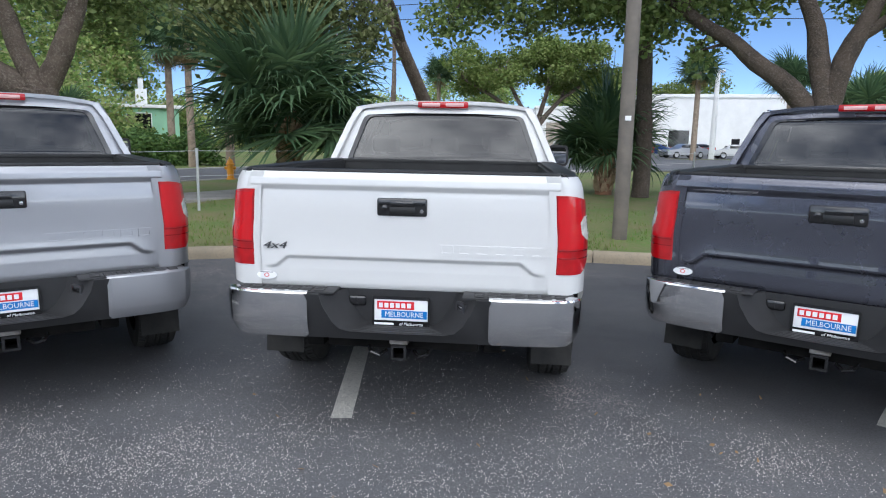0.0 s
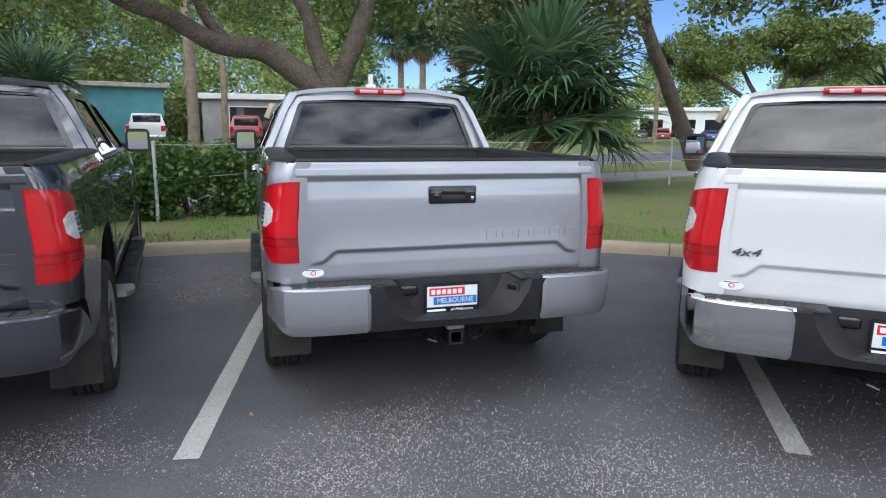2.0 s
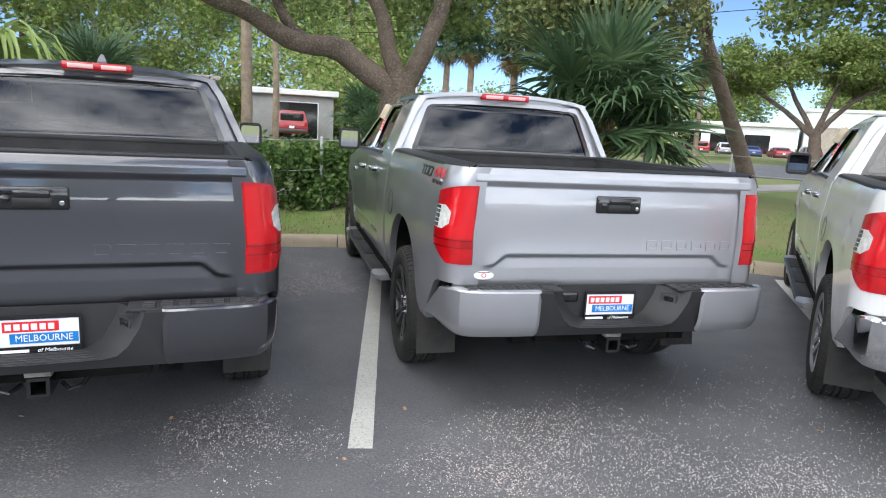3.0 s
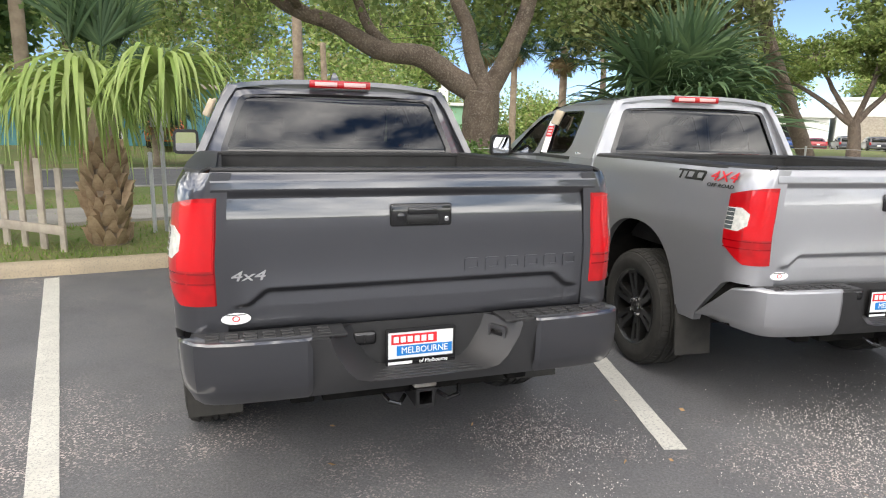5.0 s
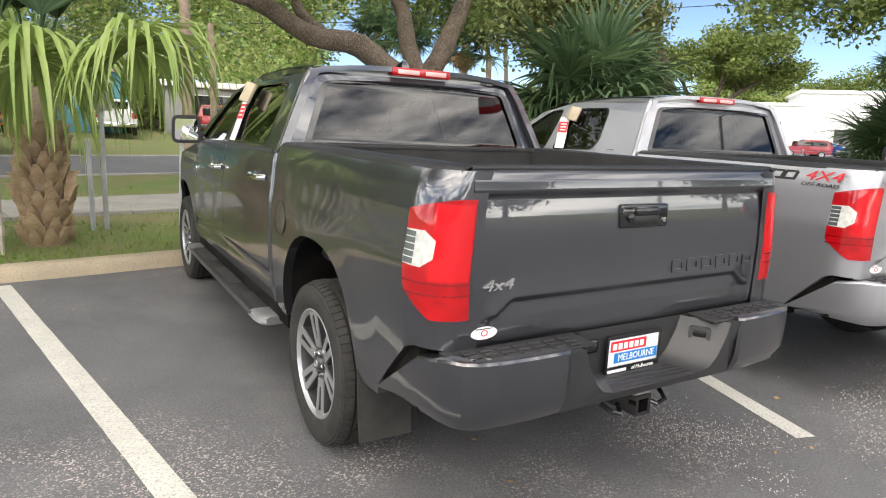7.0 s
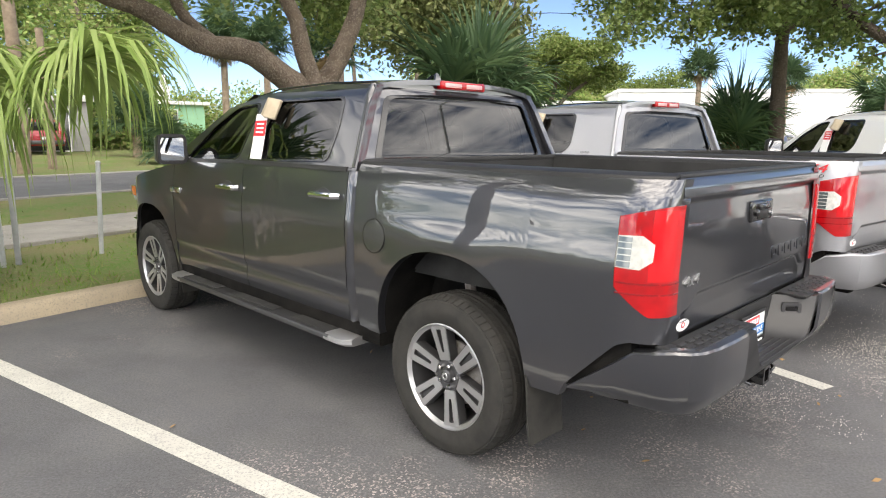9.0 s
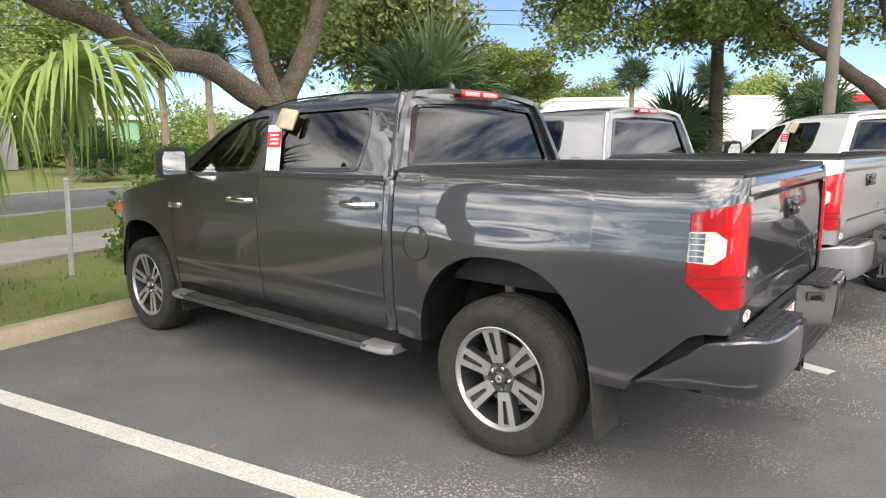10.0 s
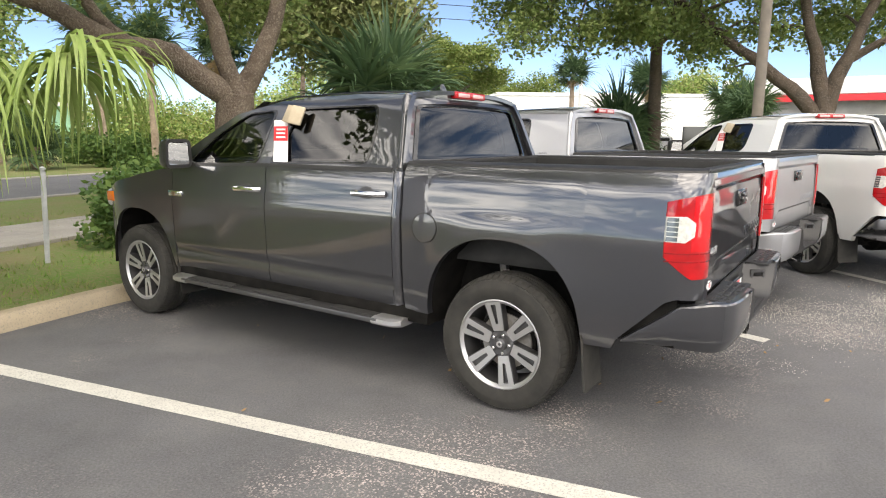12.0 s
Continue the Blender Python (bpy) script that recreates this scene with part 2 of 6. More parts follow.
# ---- pickup truck; x to its right, y forward from the tailgate, z up ----
PZ = (0.38, 0.46, 0.55, 0.66, 0.80, 1.0, 1.08, 1.13, 1.18, 1.27, 1.35, 1.40, 1.43, 1.80, 1.86, 1.90)
PX = (0.93, 0.955, 0.978, 0.992, 1.0, 1.004, 1.006, 1.001, 0.992, 0.984, 0.974, 0.960, 0.940, 0.775, 0.735, 0.66)
ARCHES = ((1.085, 0.505, 0.555), (4.74, 0.49, 0.50))


def half(y, z):
    """Half the body's width at a place along it and a height."""
    x = float(np.interp(z, PZ, PX))
    if y < 0.9:
        x -= 0.014 * (1 - max(0.0, y) / 0.9) ** 1.5
    if y < 0.16:
        x -= 0.132 * (1 - math.sqrt(max(0.0, 1 - min(1.0, (0.16 - y) / 0.165) ** 2)))
    if y > 4.85:
        x -= 0.17 * ((y - 4.85) / 0.6) ** 2
    for c, a, h in ARCHES:
        e = math.hypot((y - c) / a, max(0, z - 0.45) / h)
        x += 0.010 * math.exp(-((e - 1.0) / 0.22) ** 2)
    return x


def low_edge(y):
    z = 0.50
    if y < 0.42:
        z = float(np.interp(y, (0.0, 0.10, 0.15, 0.37, 0.42), (0.812, 0.815, 0.795, 0.578, 0.53)))
    for c, a, h in ARCHES:
        d = abs(y - c) / a
        if d < 1:
            z = max(z, 0.47 + h * (1 - d ** 2.35) ** (1 / 2.35))
    return z


def side_panel(s, ys, top, nz=16, curl=None, tuck=0.0):
    """A panel of the body's side s (-1, 1), over places ys, up to height top(y)."""
    bm = bmesh.new()
    grid = []
    for y in ys:
        lo, hi = low_edge(y), top(y)
        inn = 0.0 if curl is None else 0.062 * (1 - math.sqrt(1 - min(1.0, max(0.0, 1 - (y - curl) / 0.062)) ** 2))
        zs = [lo + (hi - lo) * k / nz for k in range(nz + 1)]
        if tuck:
            zs = [lo, 0.56, 0.615, 0.635, 0.675, 0.695, 0.705, 0.72, 0.76] + spread(0.82, hi, nz - 8)
        fall = lambda z: tuck * float(np.interp(z, (0.5, 0.615, 0.635, 0.675, 0.705, 0.72, 0.82), (0.2, 0.1, 0.75, 1.0, 0.0, -0.15, 0.0)))
        grid.append([Vector((s * (half(y, z) - inn - fall(z)), y, z)) for z in zs])
    sheet(bm, grid, rim=(-s * 0.03, 0, 0))
    return bm


def spread(a, b, n):
    return [a + (b - a) * i / n for i in range(n + 1)]


def corner(s, y, z, out=0.0):
    """A point on the rear corner: y runs past 0 along the rear face to the middle when negative."""
    if y < 0:
        return Vector((s * (0.88 + y + (float(np.interp(z, PZ, PX)) - 1.0) * 0.6), -0.005 - out, z))
    t = math.sqrt(max(0.0, 1 - min(1.0, (0.16 - y) / 0.165) ** 2)) if y < 0.16 else 1
    nx = min(1, t + 0.15)
    return Vector((s * (half(y, z) + out * nx), y - 0.005 * (1 - t) - out * (1 - nx), z))


def lens_patch(s, us, top, bot, out, nz=8):
    bm = bmesh.new()
    grid = [[corner(s, u, bot(u) + (top(u) - bot(u)) * k / nz, out) for k in range(nz + 1)] for u in us]
    sheet(bm, grid, rim=(-s * 0.02, 0.02, 0))
    return bm


def gate_y(x, z):
    """Relief of the tailgate: a lip along the top, and a wide brow across the lower half that overhangs the foot."""
    y = float(np.interp(z, (0.79, 0.82, 0.90, 1.24, 1.336, 1.362, 1.398, 1.426, 1.438), (0.018, 0.004, 0.0, 0.001, 0.010, -0.009, -0.006, 0.006, 0.02)))
    ax = abs(x)
    edge = float(np.interp(ax, (0.0, 0.635, 0.70, 0.74), (0.978, 0.978, 0.925, 0.918)))
    side = min(1.0, max(0.0, (0.77 - ax) / 0.06))
    d = edge - z
    k = min(1.0, max(0.0, d / 0.024))
    k = k * k * (3 - 2 * k)
    brow = -0.006 * max(0.0, 1 + min(0.0, d) / 0.13) ** 2 * (1 - k)
    foot = 0.013 * k * (1 - 0.75 * min(1.0, max(0.0, (d - 0.03) / 0.12)))
    return y + (brow + foot) * side


def wheel(root, x, y, rim_mat, face_mat, s, label):
    """Wheel with tyre, rim, twin spokes and hub cap; s: the side it faces."""
    w = part("wheel", lathe(bmesh.new(), [(-0.10, 0.06), (-0.10, 0.19), (0.02, 0.19), (0.02, 0.06)], 24), UNDER, root, label, pose(x, y, 0.405, 0, 0, 0 if s > 0 else 180))
    prof = [(-0.125, 0.265), (-0.138, 0.31), (-0.140, 0.345), (-0.132, 0.378), (-0.112, 0.394), (-0.078, 0.400), (-0.074, 0.394), (-0.066, 0.394), (-0.062, 0.405), (-0.024, 0.406), (-0.020, 0.395),
            (-0.012, 0.395), (-0.008, 0.406), (0.008, 0.406), (0.012, 0.395), (0.020, 0.395), (0.024, 0.406), (0.062, 0.405), (0.066, 0.394), (0.074, 0.394), (0.078, 0.400), (0.112, 0.394), (0.132, 0.378), (0.140, 0.345), (0.142, 0.335), (0.138, 0.31), (0.128, 0.275), (0.120, 0.262)]
    part("tyre", lathe(bmesh.new(), prof, 96, cap=False), RUBBER, w, sharp=30)
    bm = bmesh.new()
    for k in range(64):
        turn = Matrix.Rotation(2 * math.pi * k / 64, 4, 'X')
        for x0, x1, r0, r1, skew in ((0.082, 0.126, 0.398, 0.4065, 0.0), (0.028, 0.060, 0.402, 0.4085, 0.008), (-0.060, -0.028, 0.402, 0.4085, -0.008), (-0.126, -0.082, 0.398, 0.4065, 0.0)):
            drop = 0.016 if abs(x0) > 0.07 else 0.0
            d0, d1 = (0.0, drop) if x0 > 0 else (drop, 0.0)
            quad = [(x0, -0.0145 + skew, r1 - d0), (x1, -0.0145 - skew, r1 - d1), (x1, 0.0145 - skew, r1 - d1), (x0, 0.0145 + skew, r1 - d0)]
            up = [bm.verts.new(turn @ Vector(p)) for p in quad]
            lo = [bm.verts.new(turn @ Vector((p[0], p[1] * 1.1, p[2] - 0.014))) for p in quad]
            bm.faces.new(up)
            for a in range(4):
                bm.faces.new((up[a], lo[a], lo[(a + 1) % 4], up[(a + 1) % 4]))
    part("tread", bm, RUBBER, w)["kind"] = "stuff"
    part("rim", lathe(bmesh.new(), [(0.116, 0.270), (0.127, 0.270), (0.129, 0.264), (0.118, 0.255), (0.112, 0.246)], 72, cap=False), face_mat, w)
    part("barrel", lathe(bmesh.new(), [(0.112, 0.246), (0.06, 0.238), (-0.09, 0.234), (-0.10, 0.20)], 60, cap=False), rim_mat, w)
    axial = lambda r: float(np.interp(r, (0.05, 0.078, 0.16, 0.25), (0.088, 0.098, 0.108, 0.117)))
    body_out = rounded([(-0.034, 0.052), (0.034, 0.052), (0.058, 0.249), (-0.058, 0.249)], 0.012, 2)
    face_out = rounded([(-0.034, 0.076), (0.034, 0.076), (0.052, 0.2505), (-0.052, 0.2505)], 0.008, 2)
    slot = rounded([(-0.0095, 0.118), (0.0095, 0.118), (0.0175, 0.236), (-0.0175, 0.236)], 0.005, 2)
    wide = rounded([(-0.008, 0.120), (0.008, 0.120), (0.0155, 0.234), (-0.0155, 0.234)], 0.005, 2)
    body_me = put_mesh("spoke", prism(bmesh.new(), [body_out, wide], lambda a, b: Vector((axial(b) - 0.003, a, b)), (-0.05, 0, 0)), rim_mat)
    face_me = put_mesh("spoke_face", prism(bmesh.new(), [face_out, slot], lambda a, b: Vector((axial(b) + 0.001, a, b)), (-0.006, 0, 0)), face_mat)
    floor_me = put_mesh("spoke_slot", prism(bmesh.new(), [wide], lambda a, b: Vector((axial(b) - 0.020, a, b)), (-0.01, 0, 0)), rim_mat)
    for i in range(6):
        turn = Matrix.Rotation(2 * math.pi * i / 6 + 0.21, 4, 'X')
        part("spoke", body_me, rim_mat, w, at=turn)
        part("spoke_face", face_me, face_mat, w, at=turn)
        part("spoke_slot", floor_me, rim_mat, w, at=turn)
    part("hub_cap", lathe(bmesh.new(), [(0.05, 0.082), (0.090, 0.080), (0.096, 0.070), (0.092, 0.040), (0.112, 0.036), (0.116, 0.030), (0.118, 0.0)], 30), rim_mat, w)
    part("hub_emblem", lathe(bmesh.new(), [(0.117, 0.020), (0.1195, 0.018), (0.1195, 0.010), (0.118, 0.009)], 24, cap=False), face_mat, w)
    nut = put_mesh("wheel_nut", lathe(bmesh.new(), [(0.09, 0.011), (0.110, 0.011), (0.113, 0.007), (0.113, 0.0)], 6), CHROME)
    for i in range(5):
        part("wheel_nut", nut, CHROME, w, at=Matrix.Rotation(2 * math.pi * i / 5, 4, 'X') @ Matrix.Translation((0, 0.056, 0)))
    bm = lathe(bmesh.new(), [(0.015, 0.06), (0.015, 0.165), (0.03, 0.165), (0.03, 0.06)], 32)
    part("brake_disc", bm, STEEL, w)
    return w


def tapered_cap(s, y, e):
    """End piece of a running board, narrowing to its tip."""
    bm = bmesh.new()
    sheet(bm, [[Vector((s * (0.93 + (x - 0.93) * k), y + e * d, z)) for x, z in ((0.91, 0.40), (0.91, 0.44), (0.93, 0.447), (1.06, 0.447), (1.09, 0.438), (1.092, 0.412), (1.075, 0.398))] for d, k in ((-0.13, 1.0), (0.0, 1.0), (0.05, 0.93), (0.085, 0.70))], close=True)
    for f in (0, 3):
        bm.verts.ensure_lookup_table()
        bm.faces.new([bm.verts[f * 7 + i] for i in range(7)])
    return bm


def mirror_shell(s):
    """Rounded housing of a door mirror, closed towards the front."""
    bm = bmesh.new()
    rows = []
    for y, k in ((3.945, 1.0), (3.975, 1.0), (4.02, 0.94), (4.055, 0.80), (4.075, 0.55), (4.082, 0.1)):
        out = rounded([(-0.114, -0.115), (0.114, -0.115), (0.112, 0.115), (-0.104, 0.115)], 0.05, 4)
        rows.append([Vector((s * 1.098 + a * k, y, 1.458 + b * k)) for a, b in out])
    sheet(bm, rows, close=True)
    return bm


def truck(label, at, body, caps, rim_mat, face_mat, crew=True, cy=0.0, four=None, off_road=False, emblem=None, text_mat=None, sensors=True):
    """A full-size pickup with its parts."""
    root = thing("pickup_truck", label, "pickup truck", at, "parked pickup trucks")
    bed_end = 1.775 + cy
    ys_bed = spread(0.0, 0.16, 10) + spread(0.17, 0.42, 8) + [1.085 - 0.505 * math.cos(math.pi * k / 34) for k in range(0, 35)] + [1.61, 1.68, bed_end]
    ys_bed = sorted(set(round(v, 4) for v in ys_bed if v <= bed_end))
    crewdoor = 1.86 if crew else 2.36
    bdoor = 3.05 if crew else 3.15
    fuel = (1.60, 1.05)
    for s in (-1, 1):
        # bed side: the rear corner post, then along the side
        bm = bmesh.new()
        nz = 18
        grid = []
        for u in (-0.045, -0.02, 0.0):
            grid.append([corner(s, u, 0.79 + 0.64 * k / nz) for k in range(nz + 1)])
        for y in ys_bed[1:]:
            lo = low_edge(y)
            grid.append([corner(s, y, lo + (1.43 - lo) * k / nz) if y < 0.16 else Vector((s * half(y, lo + (1.43 - lo) * k / nz), y, lo + (1.43 - lo) * k / nz)) for k in range(nz + 1)])
        sheet(bm, grid, rim=(-s * 0.05, 0, 0))
        bedside = part("bed_side", bm, body, root)
        # bed rail cap
        bm = bmesh.new()
        rows = []
        for y in spread(0.015, bed_end, 14):
            xo = min(half(max(y, 0.02), 1.43), 0.955) + 0.004
            if y < 0.15:
                xo = 0.845 + (xo - 0.845) * 0.9
            rows.append([Vector((s * a, y, z)) for a, z in ((xo, 1.425), (xo - 0.008, 1.440), (xo - 0.03, 1.449), (0.83, 1.452), (0.805, 1.446), (0.80, 1.41))])
        sheet(bm, rows, rim=(0, 0, -0.01))
        part("rail_cap", bm, PLASTIC, root)
        part("bed_wall", blocks(((s * 0.80 - 0.015, 0.03, 0.86), (s * 0.80 + 0.015, bed_end - 0.02, 1.43))), LINER, root)
        # doors and fender
        rd = spread(crewdoor, bdoor, 8)
        belt = lambda y: 1.385 - 0.012 * max(0, y - 2.9) * 2
        part("cab_corner", side_panel(s, spread(bed_end + 0.016, bed_end + 0.08, 7) + [crewdoor - 0.006], lambda y: 1.40, curl=bed_end + 0.016), body, root)
        part("cab_pillar", tube(bmesh.new(), [(s * (float(np.interp(z, PZ, PX)) - 0.028), 1.832 + cy + 0.235 * (z - 1.40), z) for z in spread(1.39, 1.86, 8)], 0.030, 12), body, root)
        for nm, ys, hs in (("rear_door", rd, (crewdoor + 0.06, crewdoor + 0.33)), ("front_door", spread(bdoor + 0.007, 4.20, 8), (bdoor + 0.05, bdoor + 0.33))):
            ys = [y for y in ys if y < 4.7]
            d = part(nm, side_panel(s, ys, belt, 22, tuck=0.012), body, root, sharp=28)
            hy0, hy1 = hs
            hz = 1.235 if nm == "rear_door" else 1.208
            xo = half(hy0, hz)
            bm = tube(bmesh.new(), [(s * (xo + 0.003), hy0, hz), (s * (xo + 0.035), hy0 + 0.03, hz), (s * (xo + 0.040), (hy0 + hy1) / 2, hz), (s * (xo + 0.035), hy1 - 0.03, hz), (s * (xo + 0.003), hy1, hz)], [0.020, 0.021, 0.019, 0.021, 0.020], 10)
            part("door_handle", bm, CHROME, d, "chrome door handle")
            part("handle_cup", lathe(bmesh.new(), [(0, 0.05), (0.002, 0.048), (0.003, 0.0)], 20).copy(), body, d, at=Matrix.Translation((s * (xo + 0.001), (hy0 + hy1) / 2 + 0.02, hz)) @ Matrix.Rotation(0 if s > 0 else math.pi, 4, 'Z') @ Matrix.Diagonal((1, 1.3, 0.9, 1)))
        ysf = [4.207] + [4.74 - 0.49 * math.cos(math.pi * k / 22) for k in range(0, 23)] + [5.28, 5.33, 5.38]
        fend = part("fender", side_panel(s, sorted(y for y in ysf if y >= 4.207), lambda y: float(np.interp(y, (4.2, 4.6, 5.1, 5.4), (1.335, 1.275, 1.19, 1.10)))), body, root)
        part("fender_badge", blocks(((s * 1.005 - 0.006, 4.06, 1.105), (s * 1.005 + 0.006, 4.24, 1.150), 0.004)), CHROME, root, "chrome badge")
        # dark liners in the wheel arches
        for c, a, h in ARCHES:
            bm = bmesh.new()
            rows = []
            for k in range(17):
                t = math.pi * k / 16
                yy = (a + 0.012) * math.copysign(abs(math.cos(t)) ** 0.86, math.cos(t))
                rows.append([Vector((s * xx, c - yy, 0.42 + (h + 0.065) * math.sin(t) ** 0.86)) for xx in (0.965, 0.90, 0.62, 0.60)])
            sheet(bm, rows)
            ends = [bm.verts.new(Vector((s * 0.60, c - (a + 0.012) * math.copysign(abs(math.cos(math.pi * k / 16)) ** 0.86, math.cos(math.pi * k / 16)), 0.42 + (h + 0.065) * math.sin(math.pi * k / 16) ** 0.86))) for k in range(17)]
            bm.faces.new(ends)
            part("wheel_arch_liner", bm, UNDER, root)
        # rear lamp: red housing and clear reversing lens
        lp = part("tail_light", lens_patch(s, [-0.052, -0.03, 0.0] + spread(0.005, 0.165, 13), lambda u: 1.335 - 0.043 * max(0, u) / 0.165, lambda u: 0.918 + (0.0 if u < 0.045 else 0.105 * (u - 0.045) / 0.12), 0.006), RED_LENS, root, "red tail light")
        hex_half = lambda u: float(np.interp(u, (0.040, 0.075, 0.163), (0.032, 0.063, 0.060)))
        rl = part("reversing_lens", lens_patch(s, spread(0.040, 0.075, 3) + spread(0.085, 0.163, 4), lambda u: 1.162 + hex_half(u), lambda u: 1.162 - hex_half(u), 0.0085, 4), CLEAR_LENS, lp, "clear reversing lens")
        part("lens_grid", lens_patch(s, spread(0.108, 0.160, 4), lambda u: 1.218, lambda u: 1.106, 0.0100, 2), LENS_GRID, rl, "grey gridded lens back")
        for zz in (1.128, 1.151, 1.175, 1.198):
            part("lens_rib", lens_patch(s, spread(0.106, 0.161, 3), lambda u: zz + 0.0018, lambda u: zz - 0.0018, 0.0112, 1), CLEAR_LENS, rl)
        for zz in (1.045, 1.005):
            part("lens_seam", lens_patch(s, [-0.050, -0.02, 0.0] + spread(0.01, 0.160, 6), lambda u: zz + 0.003, lambda u: zz - 0.003, 0.0078, 1), C_SEAM, lp)
        part("inner_lens", lens_patch(s, [-0.046, -0.02, 0.0] + spread(0.008, 0.050, 4), lambda u: 1.318, lambda u: 1.055, 0.0072, 6), RED_BULB, lp, "brighter red inner lens")
        # cab side with window openings
        z_top = lambda y: float(np.interp(y, (1.75, 1.90, 2.45, 3.1, 3.57, 4.22), (1.875, 1.882, 1.888, 1.858, 1.765, 1.40)))
        outer = [(bed_end + 0.02, 1.385)] + [(1.80 + cy + 0.22 * (z - 1.39), z) for z in (1.45, 1.6, 1.75, 1.87)] + [(y, z_top(y)) for y in (2.2, 2.45, 2.8, 3.1, 3.3, 3.57, 3.9, 4.15)] + [(4.20, 1.358), (3.05, 1.385)]
        fw = rounded([(4.00, 1.375), (3.70, 1.625), (3.42, 1.772), (3.11 + bdoor - 3.05, 1.795), (3.17 + bdoor - 3.05, 1.40)], 0.05)
        rw = rounded([(3.03, 1.405), (2.885, 1.800), (2.135, 1.806), (2.095, 1.62), (2.105, 1.425)], 0.05) if crew else rounded([(3.13, 1.405), (2.99, 1.800), (2.50, 1.800), (2.46, 1.50), (2.52, 1.425)], 0.06)
        lift = lambda o: (lambda y, z: Vector((s * (half(2.5, z) + o), y, z)))
        bm = prism(bmesh.new(), [outer, fw, rw], lift(0), (-s * 0.05, 0, 0))
        part("cab_side", bm, body, root)
        for wn, w2, gm in (("front_side_window", fw, LIGHT_TINT), ("rear_side_window", rw, TINT)):
            c = Vector((sum(p[0] for p in w2) / len(w2), sum(p[1] for p in w2) / len(w2)))
            big = [tuple(c + (Vector(p) - c) * 1.01) for p in w2]
            small = [tuple(c + (Vector(p) - c) * 0.955) for p in w2]
            g = part(wn, prism(bmesh.new(), [big], lift(-0.012), (-s * 0.003, 0, 0)), gm, root, "dark tinted window" if gm is TINT else "lightly tinted window")
            part("window_trim", prism(bmesh.new(), [[tuple(c + (Vector(p) - c) * 1.02) for p in w2], small], lift(0.004), (-s * 0.018, 0, 0)), GLOSS_BLACK, g)
        part("belt_moulding", prism(bmesh.new(), [[(crewdoor + 0.02, 1.377), (crewdoor + 0.02, 1.403), (3.05, 1.403), (4.10, 1.384), (4.10, 1.356), (3.05, 1.377)]], lift(0.007), (-s * 0.03, 0, 0)), PLASTIC, root)
        # mirror
        mr = part("side_mirror", mirror_shell(s), body if crew else PLASTIC, root)
        part("mirror_glass", blocks(((-0.092, -0.004, -0.088), (0.092, 0.004, 0.088), 0.003, 1, pose(s * 1.098, 3.937, 1.458, 0, 0, s * 3))), MIRROR, mr, "mirror glass")
        part("mirror_rim", prism(bmesh.new(), [rounded([(s * 1.098 - 0.114, 1.345), (s * 1.098 + 0.114, 1.345), (s * 1.098 + 0.112, 1.572), (s * 1.098 - 0.104, 1.572)], 0.05, 4), rounded([(s * 1.098 - 0.094, 1.368), (s * 1.098 + 0.094, 1.368), (s * 1.098 + 0.092, 1.549), (s * 1.098 - 0.086, 1.549)], 0.035, 4)], lambda a, b: Vector((a, 3.922, b)), (0, 0.04, 0)), PLASTIC, mr)
        part("mirror_arm", blocks(((min(s * 0.90, s * 1.02), 4.00, 1.375), (max(s * 0.90, s * 1.02), 4.08, 1.43), 0.014)), PLASTIC, mr)
        # running board
        rb = part("running_board", blocks(((s * 1.0 - 0.085, 1.86, 0.405), (s * 1.0 + 0.085, 4.12, 0.44), 0.012)), PLASTIC, root, "black running board with metal end caps")
        for y in (1.84, 4.10):
            part("end_cap", tapered_cap(s, y, 1 if y > 3 else -1), MACHINED, rb, "alloy end cap")
        part("edge_strip", blocks(((s * 1.085 - 0.006, 1.92, 0.408), (s * 1.085 + 0.006, 4.02, 0.441), 0.005)), GUNMETAL, rb)
        for y in (2.1, 2.9, 3.7):
            part("tread_pad", blocks(((s * 1.0 - 0.055, y - 0.28, 0.438), (s * 1.0 + 0.06, y + 0.28, 0.446), 0.003)), LINER, rb)
            part("bracket", blocks(((min(s * 0.6, s * 0.95), y - 0.02, 0.395), (max(s * 0.6, s * 0.95), y + 0.02, 0.42))), UNDER, rb)
        part("rocker", blocks(((s * 0.93 - 0.04, 1.60, 0.42), (s * 0.93 + 0.03, 4.25, 0.52), 0.015)), UNDER, root)
        # mud flaps
        for y0, z0, y1, z1 in ((0.605, 0.70, 0.525, 0.23), (4.24, 0.62, 4.16, 0.26)):
            bm = bmesh.new()
            rows = [[Vector((s * x, y0 + (y1 - y0) * k / 5 - 0.01 * math.sin(k), z0 + (z1 - z0) * k / 5)) for x in (0.735, 0.86, 0.985)] for k in range(6)]
            sheet(bm, rows, rim=(0, 0.012, 0))
            part("mud_flap", bm, RUBBER, root)
        # wheels
        for y in (1.07, 4.74):
            wheel(root, s * 0.872, y, rim_mat, face_mat, s, "alloy wheel")
    # fuel flap on the near side
    part("fuel_flap", lathe(bmesh.new(), [(0, 0.088), (-0.0012, 0.087), (-0.0035, 0.05), (-0.004, 0.0)], 36), body, root, at=pose(-half(*fuel) - 0.001, fuel[0], fuel[1], 0, 3))
    part("fuel_flap_gap", lathe(bmesh.new(), [(0.0, 0.094), (-0.002, 0.094), (-0.002, 0.088), (0.0, 0.088)], 36, cap=False), DECAL_BLACK, root, at=pose(-half(*fuel) - 0.001, fuel[0], fuel[1], 0, 3))
    # tailgate
    bm = bmesh.new()
